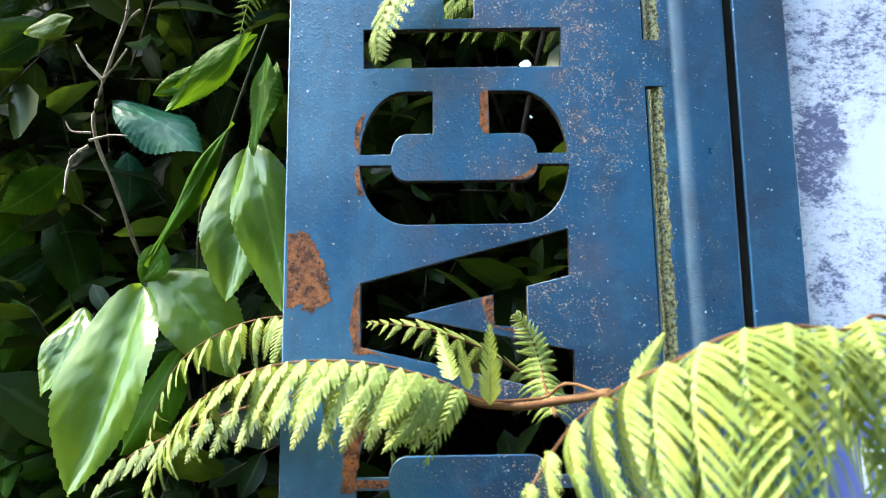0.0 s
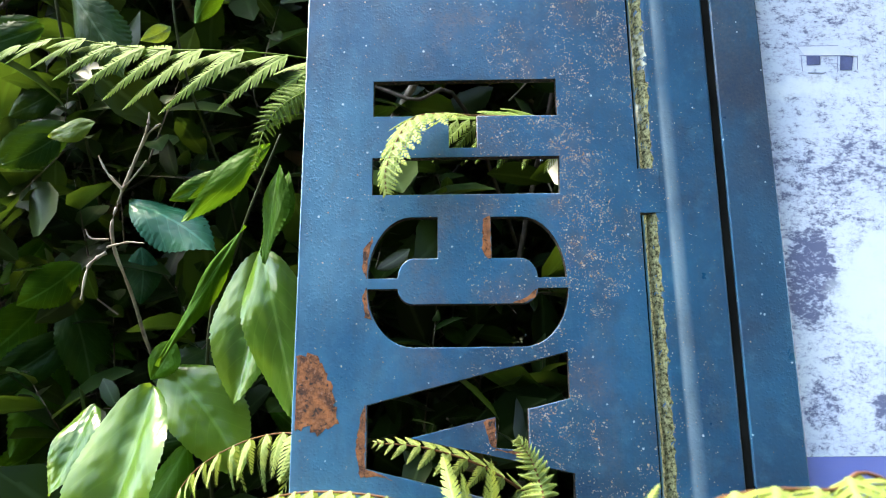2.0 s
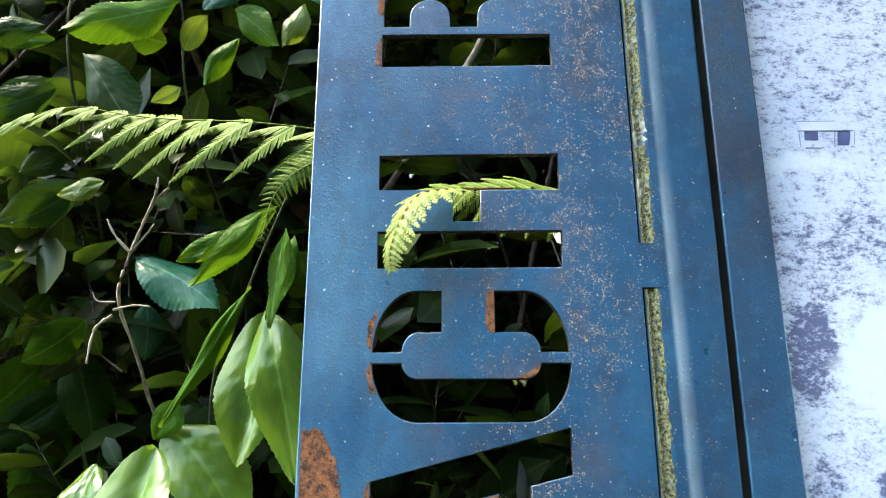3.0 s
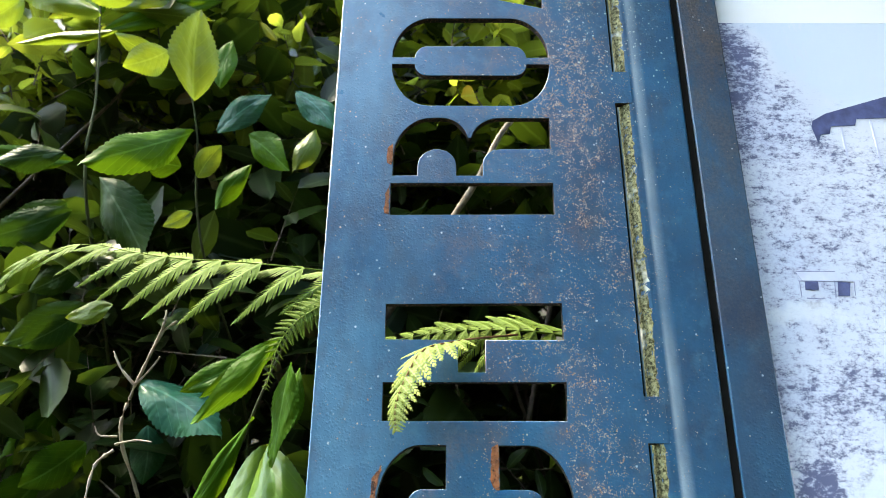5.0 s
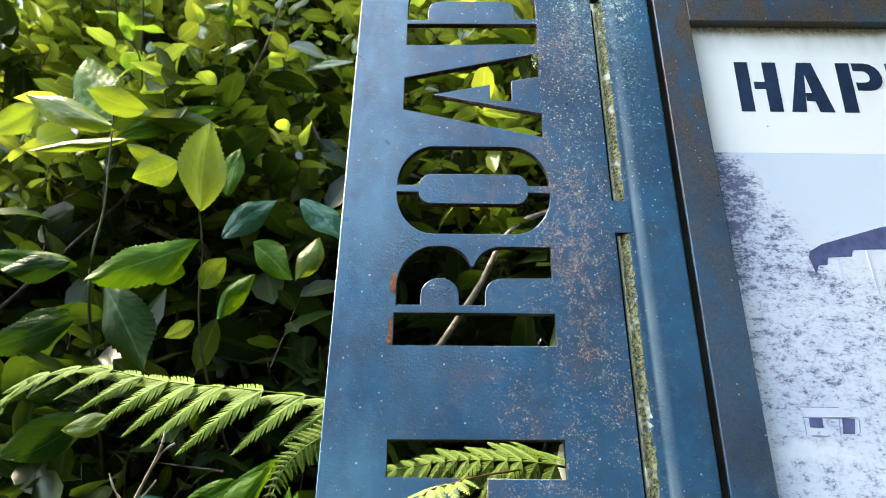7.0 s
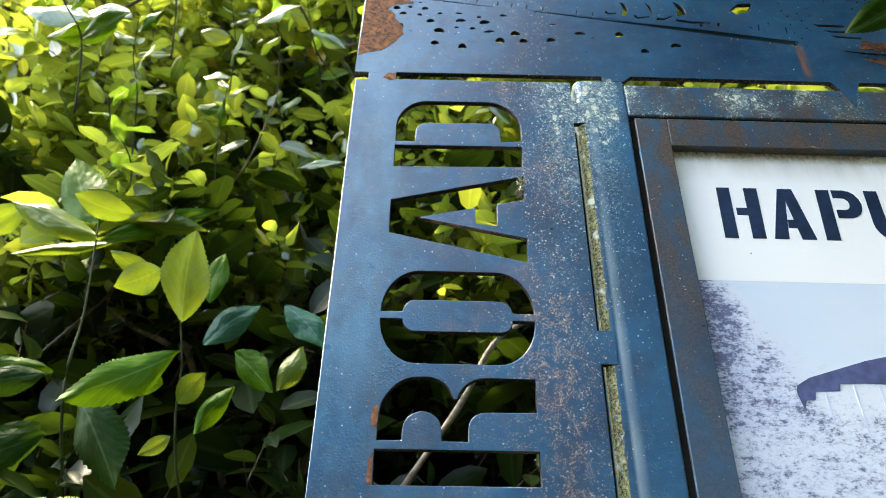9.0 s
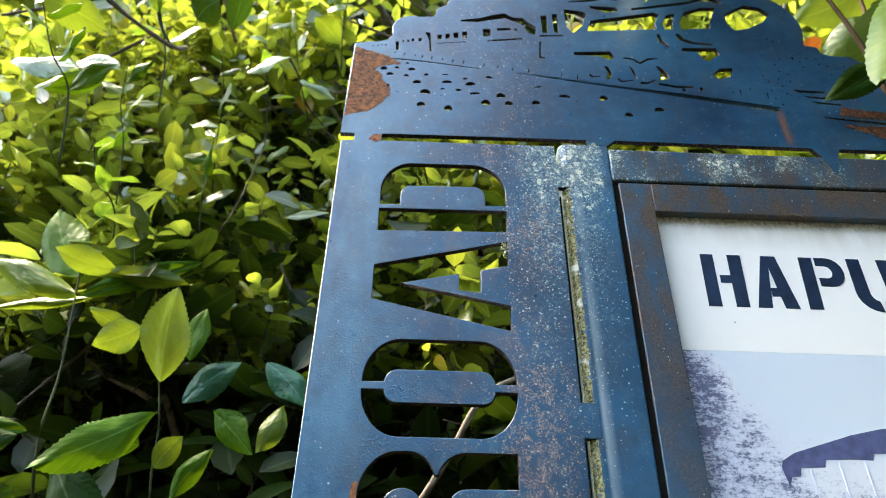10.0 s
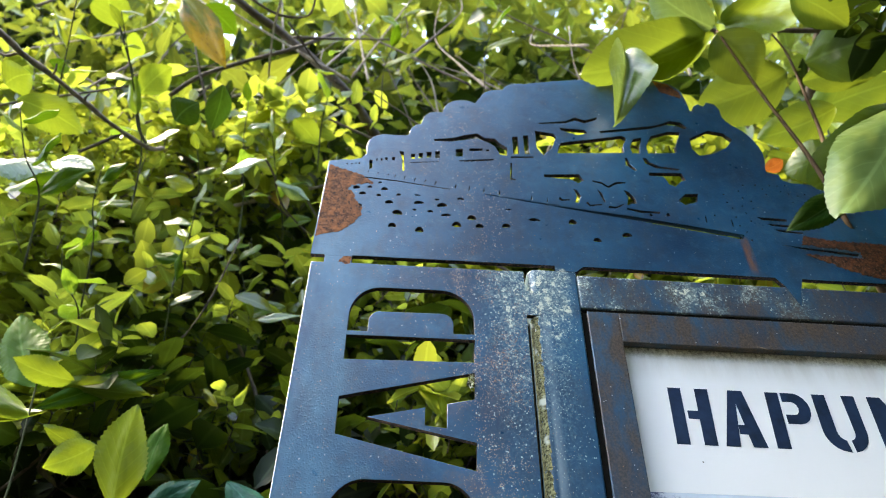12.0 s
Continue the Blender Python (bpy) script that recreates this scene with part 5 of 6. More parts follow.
stem([(-0.452, 0.22, 2.29), (-0.47, 0.196, 2.315), (-0.481, 0.173, 2.355), (-0.494, 0.136, 2.401), (-0.513, 0.097, 2.443), (-0.531, 0.078, 2.484)], 0.0026, 0.0016, GREEN_STEM, limbs, "limb", 0.1, 6)
stem([(-0.3, 0.189, 2.793), (-0.318, 0.25, 2.755), (-0.33, 0.321, 2.732), (-0.339, 0.402, 2.712)], 0.0030, 0.0018, TWIG, limbs, "limb", 0.15, 7)
stem([(-0.381, 0.184, 2.777), (-0.312, 0.224, 2.771), (-0.246, 0.229, 2.782), (-0.229, 0.19, 2.806)], 0.0034, 0.0022, BARK, limbs, "limb", 0.15, 8)
stem([(-0.288, 0.24, 2.767), (-0.257, 0.277, 2.751), (-0.229, 0.325, 2.75), (-0.18, 0.384, 2.754)], 0.0030, 0.0020, BARK, limbs, "limb", 0.15, 9)
stem([(-0.272, 0.291, 2.363), (-0.26, 0.328, 2.361), (-0.249, 0.389, 2.348), (-0.22, 0.458, 2.358)], 0.0022, 0.0016, BARK, limbs, "limb", 0.15, 10)
stem([(1.1, 2.4, 0.0), (0.8, 1.9, 1.6), (0.20, 0.95, 2.55), (-0.104, 0.565, 2.815), (-0.195, 0.468, 2.877), (-0.353, 0.412, 3.006), (-0.462, 0.336, 3.024), (-0.8, 0.2, 3.3)], 0.018, 0.009, BARK, limbs, "limb")
stem([(0.50, 1.6, 2.0), (0.574, 0.376, 2.844), (0.739, 0.237, 2.855), (1.033, 0.178, 2.844), (1.4, 0.0, 3.0)], 0.009, 0.004, BARK, limbs, "limb", 0.1, 4)
stem([(-0.66, 0.50, 1.93), (-0.605, 0.5, 1.877), (-0.522, 0.5, 1.816), (-0.428, 0.5, 1.768), (-0.397, 0.55, 1.734), (-0.2, 0.8, 1.2)], 0.003, 0.007, TWIG, limbs, "limb", 0.1, 5)
stem([(-0.30, 0.50, 2.10), (-0.23, 0.46, 1.95), (-0.20, 0.48, 1.86), (-0.26, 0.55, 1.70)], 0.003, 0.005, BARK, limbs, "limb", 0.1, 6)
stem([(0.3, 1.0, 0.9), (0.05, 0.45, 1.47), (-0.05, 0.36, 1.50), (-0.2, 0.5, 1.62)], 0.0035, 0.002, BARK, limbs, "limb", 0.1, 7)
stem([(-0.1, 0.42, 1.45), (0.02, 0.32, 1.60), (0.08, 0.30, 1.70), (0.2, 0.4, 1.8)], 0.005, 0.003, TWIG, limbs, "limb", 0.1, 8)

# limbs above the view that carry the added shading leaves
stem([(1.15, 2.3, 0.0), (1.2, 1.7, 1.6), (1.15, 0.9, 2.75), (0.95, 0.0, 3.05), (0.70, -0.45, 2.85), (0.45, -0.80, 2.62)], 0.030, 0.006, BARK, limbs, "limb", 0.1, 21)
stem([(0.95, 0.0, 3.05), (0.80, -0.15, 2.75), (0.55, -0.2, 2.55), (0.35, -0.2, 2.45)], 0.007, 0.003, BARK, limbs, "limb", 0.1, 25)
stem([(0.95, 0.0, 3.05), (0.85, -0.5, 3.2), (0.80, -0.95, 3.25), (0.70, -1.3, 3.1)], 0.010, 0.004, BARK, limbs, "limb", 0.1, 22)
stem([(0.70, -0.45, 2.85), (1.2, -0.7, 3.0), (1.8, -0.95, 2.9)], 0.008, 0.003, BARK, limbs, "limb", 0.1, 23)


def trunk(x, y, z, height, r, seed):
    """A tapering trunk with a few rising limbs."""
    rng = random.Random(seed)
    t = tagged(new("tree"), "dark bush tree trunk with rising limbs", "tree", group="bush trees")
    bend = [Vector((x + rng.uniform(-0.05, 0.05) * k * height * 0.3, y + rng.uniform(-0.04, 0.04) * k * height * 0.3, z + height * k / 4)) for k in range(5)]
    stem(bend, r, r * 0.35, BARK, t, "trunk", 0.06, seed)
    for k in range(6):
        b = bend[1 + k % 3].lerp(bend[2 + k % 3], rng.random())
        d = Vector((rng.uniform(-1, 1), rng.uniform(-0.7, 0.7), rng.uniform(0.5, 1.0))) * height * 0.22
        stem([b, b + d * 0.5 + Vector((0, 0, -0.04 * height * 0.2)), b + d], r * 0.4, r * 0.12, BARK, t, "limb", 0.08, seed + k)


for i, (x, y, h) in enumerate(((-3.2, 3.0, 6.5), (-1.5, 2.6, 7.0), (0.6, 3.2, 7.5), (2.3, 2.8, 6.5), (3.8, 3.4, 6.0))):
    trunk(x, y, 0.0, h, 0.09, 60 + 10 * i)
# trunks of the unseen trees added behind the camera
for i, (x, y) in enumerate(((-10, -6.2), (-7.2, -6.9), (-4.5, -6.0), (-1.6, -6.8), (1.5, -6.2), (4.3, -6.9), (7.1, -6.1), (10.2, -6.7))):
    trunk(x, y - 0.3, -0.05, 4.6, 0.12, 160 + 10 * i)


def thin_limbs(count, seed, low=1.2, high=3.0, near=0.38):
    """Fine bare branches threading the thicket."""
    rng = random.Random(seed)
    for i in range(count):
        x, y, z = rng.uniform(-1.1, 0.9), rng.uniform(near, 1.1), rng.uniform(low, high)
        d = Vector((rng.uniform(-1, 1), rng.uniform(-0.3, 0.5), rng.uniform(0.2, 1.2))).normalized() * rng.uniform(0.35, 0.8)
        p = Vector((x, y, z))
        bend = Vector((rng.uniform(-0.08, 0.08), rng.uniform(-0.05, 0.05), rng.uniform(-0.08, 0.05)))
        if (p + d).y < 0.34:
            d.y = 0.05
        stem([p, p + d * 0.35 + bend * 0.6, p + d * 0.7 + bend, p + d], rng.uniform(0.0025, 0.005), 0.0012, rng.choice((BARK, BARK, TWIG)), limbs, "limb", 0.12, i)


thin_limbs(110, 5)
thin_limbs(80, 6, 2.3, 3.3, 0.30)


def foliage(name, label, count, region, size, mat, seed, per=6, droop=0.2, edge=None, fine=True, twig_share=1.0, gap=-0.75, closed=False, hollows=()):
    """Sprigs of leaves on short twigs, filling a region; one mesh of leaves with its twigs as a part. edge(x, z): the nearest y at which sprigs stand; hollows: (centre, radius) left empty."""
    rng = np.random.default_rng(seed)
    (x0, x1), (y0, y1), (z0, z1) = region
    n = count // per
    p = rng.uniform((x0, y0, z0), (x1, y1, z1), (n, 3))
    if edge is not None:
        p = p[p[:, 1] > edge(p[:, 0], p[:, 2])]
    for centre, radius in hollows:
        p = p[np.linalg.norm(p - np.array(centre), axis=1) > radius * (1 + 0.2 * np.sin(p[:, 0] * 31 + p[:, 2] * 23))]
    # clumps with gaps, and a ragged rounded outline
    mid, half = np.array([x0 + x1, y0 + y1, z0 + z1]) / 2, np.array([x1 - x0, y1 - y0, z1 - z0]) / 2
    q = p / (size * 2.6)
    lumps = np.sin(q[:, 0] + seed) * np.sin(q[:, 2] * 0.9 + 2 * seed) + np.sin(q[:, 1] * 1.2 + q[:, 0] * 0.6) + 0.7 * np.sin(q[:, 2] * 1.7 - q[:, 0] * 1.3 + seed)
    u = np.abs((p - mid) / half)
    if not closed:
        u[:, 2] = np.where(p[:, 2] < mid[2], 0, u[:, 2])
    shape = (u ** 4).sum(axis=1) - 0.35 * np.sin(p[:, 0] * 2.3 / half[2] + seed) - 0.12 * lumps
    p = p[(lumps > gap) & (shape < 1.0)]
    n = len(p)

    def unit(a):
        return a / (np.linalg.norm(a, axis=-1, keepdims=True) + 1e-9)

    d = unit(rng.normal(0, 0.6, (n, 3)) + np.array([0, -0.25, 0.75]))
    side = unit(np.cross(d, np.array([0.3, 0.8, 0.1])))
    up = np.cross(side, d)
    length = size * rng.uniform(0.9, 1.6, (n, 1))
    # leaves
    t = (np.arange(per)[None, :, None] + 0.6) / per
    base = p[:, None] + (d * length)[:, None] * t
    a = np.arange(per)[None, :] * 2.4 + rng.uniform(-0.5, 0.5, (n, per)) + rng.uniform(0, 6, (n, 1))
    out = side[:, None] * np.cos(a)[..., None] + up[:, None] * np.sin(a)[..., None]
    ld = d[:, None] * rng.uniform(0.2, 0.8, (n, per, 1)) + out * rng.uniform(0.7, 1.1, (n, per, 1))
    ld[..., 2] -= droop * rng.random((n, per))
    ld = unit(ld)
    wv = unit(np.cross(np.array([0, -0.15, 1.0]) + rng.normal(0, 0.60, (n, per, 3)), ld))
    nv = np.cross(ld, wv)
    L = size * (0.42 + 1.0 * rng.random((n, per, 1)) ** 1.6) * rng.uniform(0.75, 1.15, (n, 1, 1))
    W = L * rng.uniform(0.42, 0.64, (n, per, 1))
    curve = rng.uniform(0.05, 0.35, (n, per, 1))
    prof = ((0.0, 0.03), (0.18, 0.36), (0.48, 0.5), (0.78, 0.39), (1.0, 0.02)) if fine else ((0.0, 0.04), (0.42, 0.5), (1.0, 0.01))
    rows = []
    for u, h in prof:
        c = base + ld * L * u - nv * L * curve * u * u
        rows += [c + wv * W * h + nv * W * h * 0.25, c, c - wv * W * h + nv * W * h * 0.25]
    verts = np.stack(rows, axis=2).reshape(-1, 3)
    m, k = n * per, len(rows)
    quads = []
    for r in range(len(prof) - 1):
        q = 3 * r
        quads += [(q, q + 1, q + 4, q + 3), (q + 1, q + 2, q + 5, q + 4)]
    faces = (np.array(quads)[None] + (np.arange(m) * k)[:, None, None]).reshape(-1, 4)
    me = smooth(mesh_of(name, verts, faces))
    rib = np.array([(u, abs(1 - r), 0.0) for u, h in prof for r in range(3)], dtype=np.float32)
    me.attributes.new("rib", "FLOAT_VECTOR", "POINT").data.foreach_set("vector", np.tile(rib, (m, 1)).ravel())
    ob = part(name, me, mat)
    tagged(ob, label, "foliage", kind="stuff")
    # twigs
    w = 0.0014
    s = max(1, int(n * twig_share))
    tv = np.stack([p - side * w, p + side * w, p + up * w * 1.7, p + d * length], axis=1)[:s].reshape(-1, 3)
    tf = (np.array([(0, 1, 3), (1, 2, 3), (2, 0, 3)])[None] + (np.arange(s) * 4)[:, None, None]).reshape(-1, 3)
    part("twigs", mesh_of("twigs", tv, tf), BARK, ob)
    return ob


def mesh_of(name, verts, faces):
    me = bpy.data.meshes.new(name)
    k = faces.shape[1]
    me.vertices.add(len(verts))
    me.vertices.foreach_set("co", verts.astype(np.float32).ravel())
    me.loops.add(faces.size)
    me.loops.foreach_set("vertex_index", faces.astype(np.int32).ravel())
    me.polygons.add(len(faces))
    me.polygons.foreach_set("loop_start", np.arange(0, faces.size, k, dtype=np.int32))
    me.update(calc_edges=True)
    return me


def shrub_edge(x, z):
    """Sprigs keep behind the shrub's own leaves."""
    return 0.30 + 0.10 * np.clip((z - 1.6) / 0.5, 0, 1) + 0.06 * np.sin(x * 9 + z * 5)


# openings lined up along camera rays, so that the view shows dark gaps
HOLLOWS = (((-1.19, 0.70, 3.46), 0.16), ((-1.64, 1.20, 4.28), 0.26), ((-2.37, 2.00, 5.59), 0.36), ((-0.67, 0.70, 3.19), 0.10), ((-0.93, 1.20, 3.92), 0.14))
foliage("hedge_leaves", "dense glossy bush leaves with deep shade put into their dark colour", 34000, ((-1.5, 1.4), (0.26, 1.05), (-0.3, 2.12)), 0.082, LEAF_FILL["shade"], 11, edge=shrub_edge, gap=-0.7)
foliage("bush_leaves", "sunlit small green leaves of a dense bush", 52000, ((-1.2, 1.7), (0.34, 1.15), (1.80, 2.85)), 0.056, LEAF_FILL["bright"], 12, edge=shrub_edge, gap=-0.35, hollows=HOLLOWS)
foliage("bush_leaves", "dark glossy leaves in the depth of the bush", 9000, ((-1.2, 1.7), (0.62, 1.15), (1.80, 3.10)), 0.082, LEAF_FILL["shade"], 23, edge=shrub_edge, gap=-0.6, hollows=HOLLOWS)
foliage("canopy_leaves", "bright yellow-green canopy leaves against the sky", 46000, ((-2.2, 3.2), (0.75, 2.6), (2.2, 5.8)), 0.11, LEAF_FILL["canopy"], 13, fine=False, hollows=HOLLOWS)
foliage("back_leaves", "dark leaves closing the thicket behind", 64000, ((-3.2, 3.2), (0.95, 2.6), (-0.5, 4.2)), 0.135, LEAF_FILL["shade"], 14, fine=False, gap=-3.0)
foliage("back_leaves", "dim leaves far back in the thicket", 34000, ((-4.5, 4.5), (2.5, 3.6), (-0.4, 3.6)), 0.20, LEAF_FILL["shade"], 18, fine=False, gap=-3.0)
# shade-coloured leaves put in to darken the largest opening
foliage("back_leaves", "leaves with shade put into their colour, inside an opening of the thicket", 3000, ((-2.55, -1.55), (1.30, 1.95), (4.35, 5.35)), 0.12, LEAF_FILL["shade"], 24, fine=False, gap=-3.0, closed=True)
foliage("high_leaves", "leaves of tall trees further back", 20000, ((-5.0, 5.5), (2.2, 4.7), (1.5, 9.0)), 0.17, LEAF_FILL["bright"], 15, fine=False)


# leaves added mostly out of view, to keep sky light off the crest
foliage("overhang_leaves", "leafy boughs added above the sign, mostly out of view, to shade the crest", 20000, ((0.14, 2.6), (-1.8, -0.24), (2.40, 3.8)), 0.11, LEAF_FILL["shade"], 17, closed=True, gap=-1.2)
foliage("overhang_leaves", "leafy spray added above the crest end to block sky light", 5200, ((0.30, 1.25), (-0.66, -0.18), (2.24, 2.70)), 0.085, LEAF_FILL["shade"], 20, closed=True, gap=-3.0)
foliage("overhang_leaves", "leafy spray added beside the crest end to block light", 3600, ((0.66, 1.25), (-0.42, -0.06), (1.55, 2.35)), 0.085, LEAF_FILL["shade"], 22, closed=True, gap=-3.0)
# never in view: added to cut low sky light and darken reflections
foliage("opposite_trees", "unseen dark trees added behind the camera to shape the light", 36000, ((-13.0, 13.0), (-8.8, -5.4), (-0.5, 5.4)), 0.40, LEAF_FILL["shade"], 16, fine=False, gap=-3.0)
foliage("leaf_litter", "fallen brown leaves scattered on the earth", 5000, ((-3.0, 3.0), (-3.0, 2.4), (0.0, 0.015)), 0.07, LITTER, 19, fine=False, gap=-3.0)


# ---- ferns ----
def pinna_mesh(pairs, bend, mat, slim=0.24, seed=1, taper=0.8, toothed=False, close=0.43, splay=62):
    """A pinna along +x, 1 long, cut nearly to its midrib into oblong lobes on both sides; it bends down by `bend` at its tip."""
    rng = random.Random(seed)
    verts, faces = [], []

    def down(t):
        return -bend * t * t

    steps = ((0.0, 0.92), (0.2, 1.05), (0.3, 0.90), (0.48, 1.0), (0.58, 0.82), (0.74, 0.84), (0.84, 0.56), (1.0, 0.06)) if toothed else ((0.0, 0.95), (0.35, 1.0), (0.7, 0.84), (0.9, 0.48), (1.0, 0.06))
    for i in range(pairs):
        t = (i + 0.5) / (pairs + 0.4)
        w = slim * (0.78 + 0.22 * min(1, t * 5)) * (1 - t) ** taper + 0.012
        h = close / pairs * (1 - 0.35 * t)
        for s in (1, -1):
            k = w * rng.uniform(0.92, 1.06)
            ang = radians(rng.uniform(splay - 4, splay + 4) - 14 * t)
            lift = rng.uniform(-0.05, 0.05) - 0.06
            o = len(verts)
            for u, f in steps:
                cx = t + k * u * math.cos(ang) + 0.22 * k * u * u
                cy = s * k * u * math.sin(ang)
                cz = down(min(cx, 1.05)) + lift * k * u - 0.16 * k * u * u
                for e in (-1, 0, 1):
                    verts.append((cx + e * h * f * 0.95, cy - s * e * h * f * 0.30, cz + 0.10 * h * abs(e)))
            for q in range(len(steps) - 1):
                a = o + 3 * q
                for e in (0, 1):
                    faces.append((a + e, a + e + 1, a + e + 4, a + e + 3))
    o = len(verts)
    verts.extend([(0.95, 0.016, down(0.95)), (0.95, -0.016, down(0.95)), (1.04, 0, down(1.04))])
    faces.append((o, o + 1, o + 2))
    # midrib, a narrow web of blade on both sides of it
    n = 10
    o = len(verts)
    for i in range(n + 1):
        t = i / n
        verts.extend([(t, 0.020 * (1 - t) + 0.003, down(t)), (t, 0, down(t) + 0.008 * (1 - t)), (t, -0.020 * (1 - t) - 0.003, down(t))])
    for i in range(n):
        for e in (0, 1):
            faces.append((o + 3 * i + e, o + 3 * i + e + 1, o + 3 * i + e + 4, o + 3 * i + e + 3))
    me = bpy.data.meshes.new("pinna")
    me.from_pydata(verts, [], faces)
    me.materials.append(mat)
    return smooth(me)


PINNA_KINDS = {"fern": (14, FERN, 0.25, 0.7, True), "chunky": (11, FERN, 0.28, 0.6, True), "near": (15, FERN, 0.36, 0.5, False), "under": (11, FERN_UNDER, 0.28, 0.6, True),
               "shade": (14, FERN_SHADED, 0.24, 0.8, False), "side": (18, FERN_SHADED, 0.225, 0.66, False), "slim": (6, FERN, 0.26, 0.7, True)}
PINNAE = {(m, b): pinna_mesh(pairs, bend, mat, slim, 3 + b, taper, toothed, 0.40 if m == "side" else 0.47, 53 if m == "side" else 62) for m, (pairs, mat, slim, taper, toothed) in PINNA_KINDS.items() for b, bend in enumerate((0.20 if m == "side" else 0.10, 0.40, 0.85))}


def frond(label, points, length, pairs, up=(0, 0, 1), start=0.12, bend=1, kind="fern", droop=0.25, r=0.0022, spread=62, skip=(), sides=(1, -1), seed=1, hang=None):
    """A fern frond: a stalk with pinnae in pairs, longest near its base, smaller towards its tip."""
    rng = random.Random(seed)
    f = tagged(new("fern_frond"), label, "fern", group="fern fronds")
    me, line = sweep(points, r, r * 0.35, 6, 0.05, seed)
    part("stalk", me, FERN_SHADED if kind in ("side", "shade") else STALK, f)
    u = Vector(up).normalized()
    for i in range(pairs):
        t = start + (1 - start) * (1 - (1 - (i + 0.3) / pairs) ** 1.25)
        q = t * (len(line) - 1)
        k = min(int(q), len(line) - 2)
        p = line[k].lerp(line[k + 1], q - k)
        d = (line[min(k + 2, len(line) - 1)] - line[max(k - 1, 0)]).normalized()
        side = d.cross(u).normalized()
        n = side.cross(d).normalized()
        tt = (t - start) / (1 - start)
        L = length * (1 - tt ** 1.8 * 0.84) * (0.75 + 0.25 * min(1, tt * 5))
        for s in sides:
            if (i, s) in skip:
                continue
            ang = radians(spread - 14 * tt + rng.uniform(-5, 5))
            x = (d * math.cos(ang) + side * s * math.sin(ang)).normalized()
            x = (x - n * (droop + rng.uniform(-0.08, 0.08))).normalized()
            if hang:
                # near pinnae hang towards the viewer, far ones reach back
                x = (Vector(hang[0 if s > 0 else 1]) * (1 - 0.35 * tt) + d * (0.05 + 0.5 * tt) + Vector((rng.uniform(-0.08, 0.08), rng.uniform(-0.1, 0.1), rng.uniform(-0.08, 0.08)))).normalized()
            y = n.cross(x).normalized()
            z = x.cross(y)
            m = Matrix((x, y, z)).transposed().to_4x4()
            ob = new("pinna", PINNAE[kind, min(2, max(0, bend + rng.choice((-1, 0, 0, 1)) * (bend == 1)))])
            ob.parent = f
            ll = L * rng.uniform(0.93, 1.05)
            ob.matrix_world = Matrix.Translation(p + u * 0.8 * r) @ m @ Matrix.Rotation(radians(rng.uniform(-12, 12)), 4, "X") @ Matrix.Scale(ll, 4)
    return f


# beside the sign, arching out to the left
frond("pale green fern frond arching out from behind the sign", [(-0.0819, 0.05, 1.378), (-0.1125, 0.045, 1.3804), (-0.1484, 0.04, 1.3826), (-0.1883, 0.045, 1.388), (-0.2194, 0.05, 1.3915), (-0.2485, 0.055, 1.3961), (-0.2799, 0.06, 1.4028), (-0.318, 0.065, 1.4116), (-0.3539, 0.065, 1.404), (-0.376, 0.065, 1.3899), (-0.3842, 0.065, 1.3692)],
      0.080, 13, (0.1, -0.8, 0.6), 0.02, 0, "side", 0.0, 0.0007, 58, seed=2, hang=((-0.68, -0.25, -0.66), (-0.86, 0.40, 0.20)))
frond("drooping fern frond tip beside the sign edge", [(-0.0962, 0.03, 1.3552), (-0.1086, 0.03, 1.3446), (-0.124, 0.025, 1.331), (-0.1358, 0.02, 1.3102), (-0.141, 0.015, 1.2752)], 0.018, 22, (0.3, -0.9, 0.3), 0.04, 0, "side", 0.1, 0.0009, 70, seed=12)
# the tip that hangs out through the letter
frond("small pale fern tip hanging out through a cut letter", [(0.045, 0.03, 1.322), (0.012, 0.003, 1.311), (-0.006, -0.020, 1.3015), (-0.025, -0.034, 1.292), (-0.036, -0.040, 1.272), (-0.042, -0.042, 1.252), (-0.041, -0.042, 1.237)],
      0.026, 17, (-0.5, -0.7, 0.5), 0.24, 0, "slim", 0.25, 0.0009, 64, seed=3)
frond("shaded fern frond behind the sign", [(0.16, 0.10, 1.327), (0.078, 0.068, 1.334), (0.026, 0.068, 1.337), (-0.019, 0.074, 1.336), (-0.085, 0.085, 1.326)], 0.058, 17, (0, -0.85, 0.6), 0.1, 0, "side", 0.2, 0.0013, 60, seed=4)
# the big frond in front, sweeping down to the left
big = frond("light green fern frond drooping across the sign front", [(0.30, -0.25, 0.75), (0.16, -0.12, 0.98), (0.071, -0.07, 1.044), (0.047, -0.05, 1.040), (0.016, -0.06, 1.040), (-0.01, -0.06, 1.051), (-0.048, -0.06, 1.060), (-0.092, -0.05, 1.060), (-0.129, -0.045, 1.047), (-0.157, -0.04, 1.017), (-0.170, -0.04, 0.97)],
      0.043, 27, (0, -0.25, 1), 0.44, 1, "chunky", -0.05, 0.0011, 72, seed=5, hang=((-0.25, 0.62, -0.70), (-0.28, -0.55, -0.62)))
stem([(0.078, -0.075, 1.043), (0.058, -0.056, 1.039), (0.036, -0.053, 1.036), (0.014, -0.058, 1.038), (0.004, -0.058, 1.043)], 0.0026, 0.0018, STALK, big, "stalk", 0.1, 3)
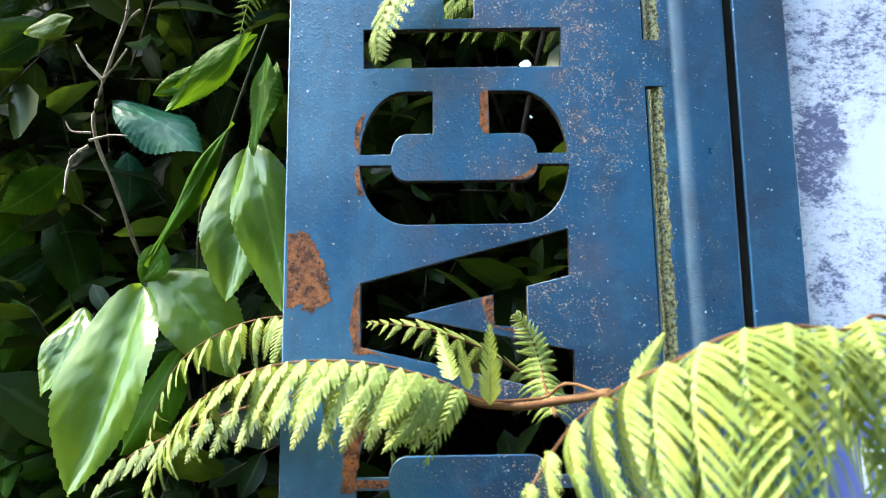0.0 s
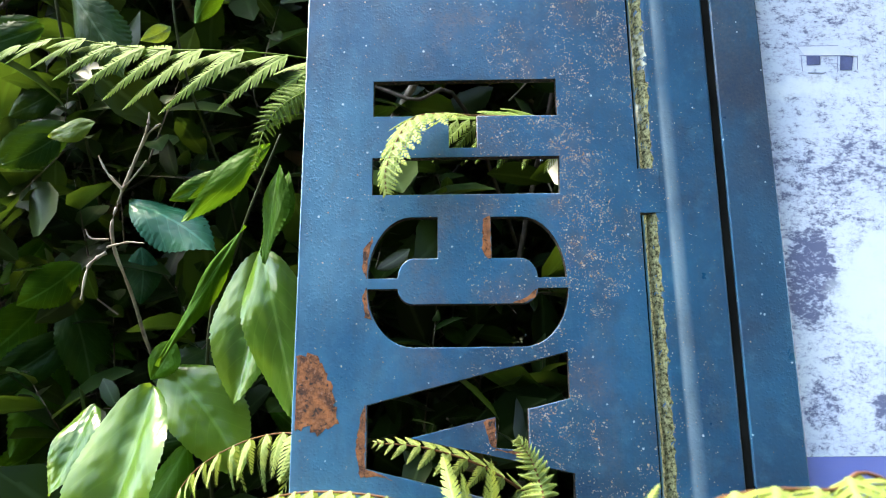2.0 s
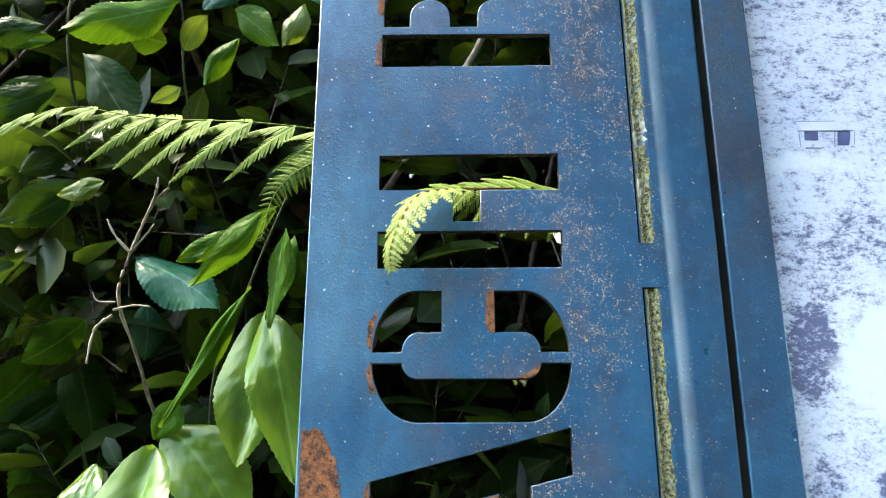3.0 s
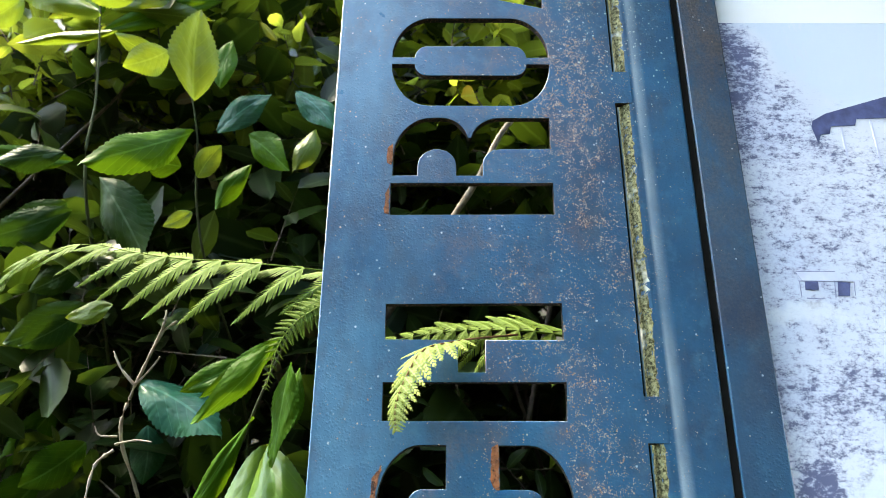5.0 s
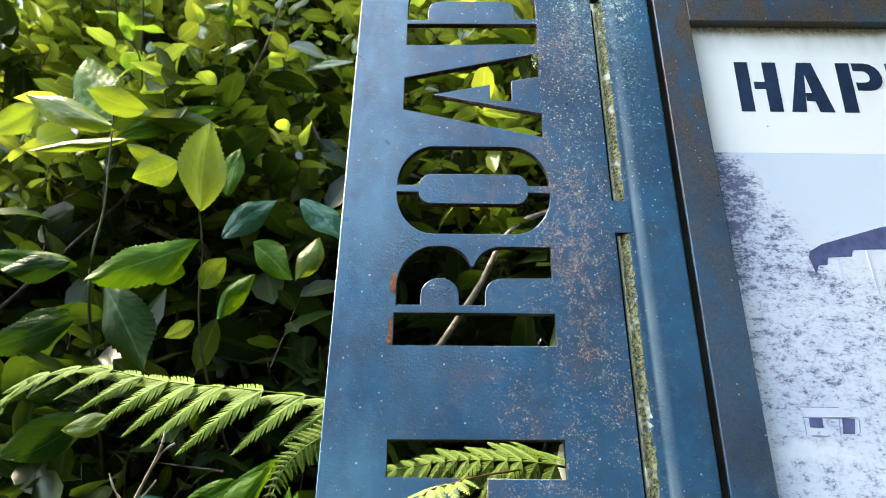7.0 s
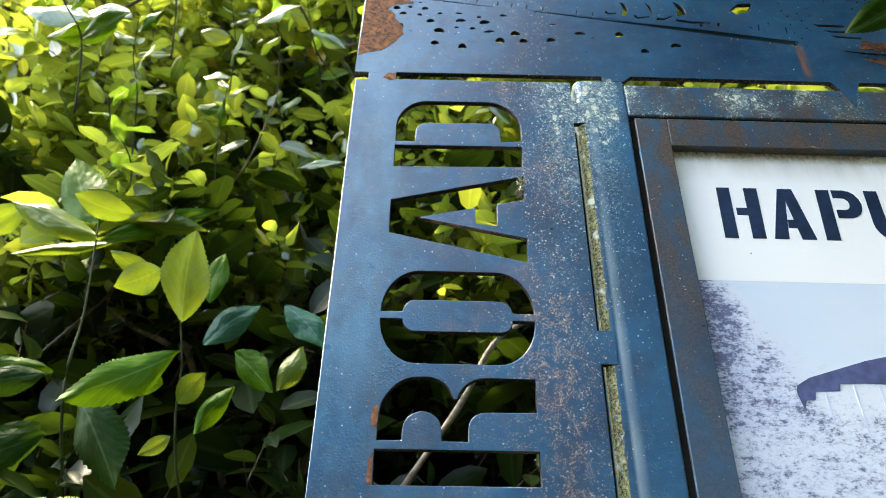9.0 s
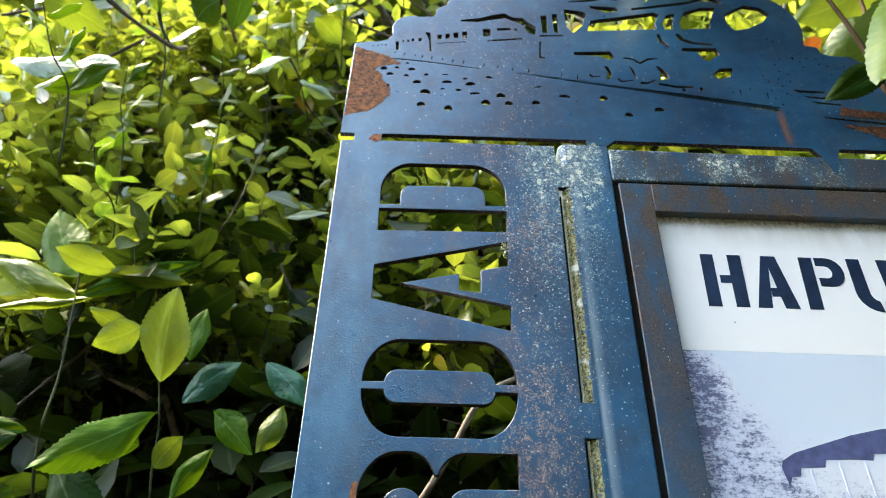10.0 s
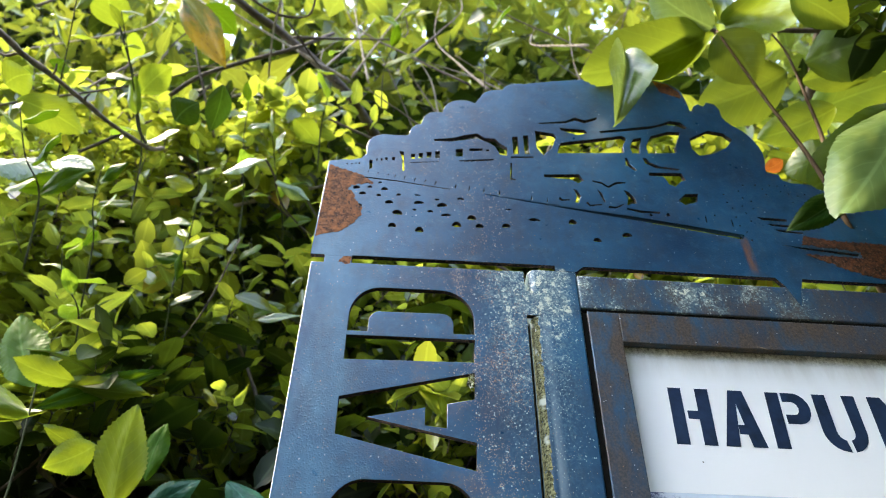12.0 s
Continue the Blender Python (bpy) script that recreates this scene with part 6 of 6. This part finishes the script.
frond("pale underside of a fern frond low on the sign", [(0.047, -0.045, 1.035), (-0.013, -0.04, 1.044), (-0.051, -0.03, 1.045), (-0.106, -0.01, 1.040), (-0.159, -0.004, 1.023), (-0.195, -0.002, 1.005), (-0.222, 0.0, 0.972)],
      0.038, 20, (0, -0.8, 0.6), 0.15, 0, "under", 0.3, 0.0009, 66, seed=6, hang=((-0.25, -0.25, -0.90), (-0.42, 0.45, -0.70)))
frond("fern frond curving beside the sign edge", [(-0.02, 0.035, 1.05), (-0.087, 0.03, 1.080), (-0.112, 0.04, 1.093), (-0.152, 0.05, 1.085), (-0.187, 0.055, 1.060), (-0.204, 0.055, 1.010)], 0.034, 16, (0, -0.3, 1), 0.15, 1, "chunky", 0.0, 0.0009, 70, seed=7, hang=((-0.15, 0.6, -0.70), (-0.15, -0.5, -0.75)))
frond("young unfurling fern tip standing before the lettering", [(0.056, -0.04, 1.030), (0.053, -0.022, 1.045), (0.052, -0.012, 1.06), (0.046, -0.012, 1.077), (0.038, -0.016, 1.088)], 0.0165, 22, (0, -1, 0.1), 0.05, 2, "fern", 0.1, 0.0014, 80, seed=8)
frond("bright fern pinnae inside the cut letter", [(0.06, 0.05, 1.045), (0.02, 0.03, 1.07), (-0.02, 0.02, 1.083), (-0.052, 0.018, 1.086)], 0.026, 11, (0, -0.7, 0.8), 0.1, 0, "fern", 0.3, 0.0012, 65, seed=9)
frond("near pale green fern frond crossing before the panel", [(0.30, -0.12, 0.92), (0.24, -0.135, 1.03), (0.178, -0.15, 1.072), (0.153, -0.16, 1.068), (0.126, -0.17, 1.069), (0.102, -0.171, 1.066), (0.081, -0.165, 1.056), (0.063, -0.15, 1.046), (0.045, -0.14, 1.030), (0.025, -0.15, 1.005)],
      0.082, 12, (0, -0.15, 1), 0.18, 2, "near", 0.0, 0.0011, 80, seed=10, hang=((-0.20, -0.75, -0.30), (-0.05, 0.75, -0.25)))
for base, tip, w in (((0.018, -0.07, 1.038), (0.017, -0.094, 1.075), 0.018), ((0.008, -0.06, 1.045), (0.003, -0.07, 1.070), 0.016), ((0.000, -0.03, 1.05), (-0.008, 0.0, 1.083), 0.012), ((-0.005, -0.06, 1.044), (-0.035, -0.08, 1.018), 0.016), ((0.069, -0.155, 1.049), (0.088, -0.140, 1.071), 0.012)):
    ob = tagged(new("fern_leaflet", PINNAE["fern", 0]), "single pale fern leaflet on the drooping frond", "fern")
    ob.matrix_world = leaf_matrix(base, tip, (Vector(tip) - Vector(base)).length * 0.72, (0.0, -0.55, 1.2))
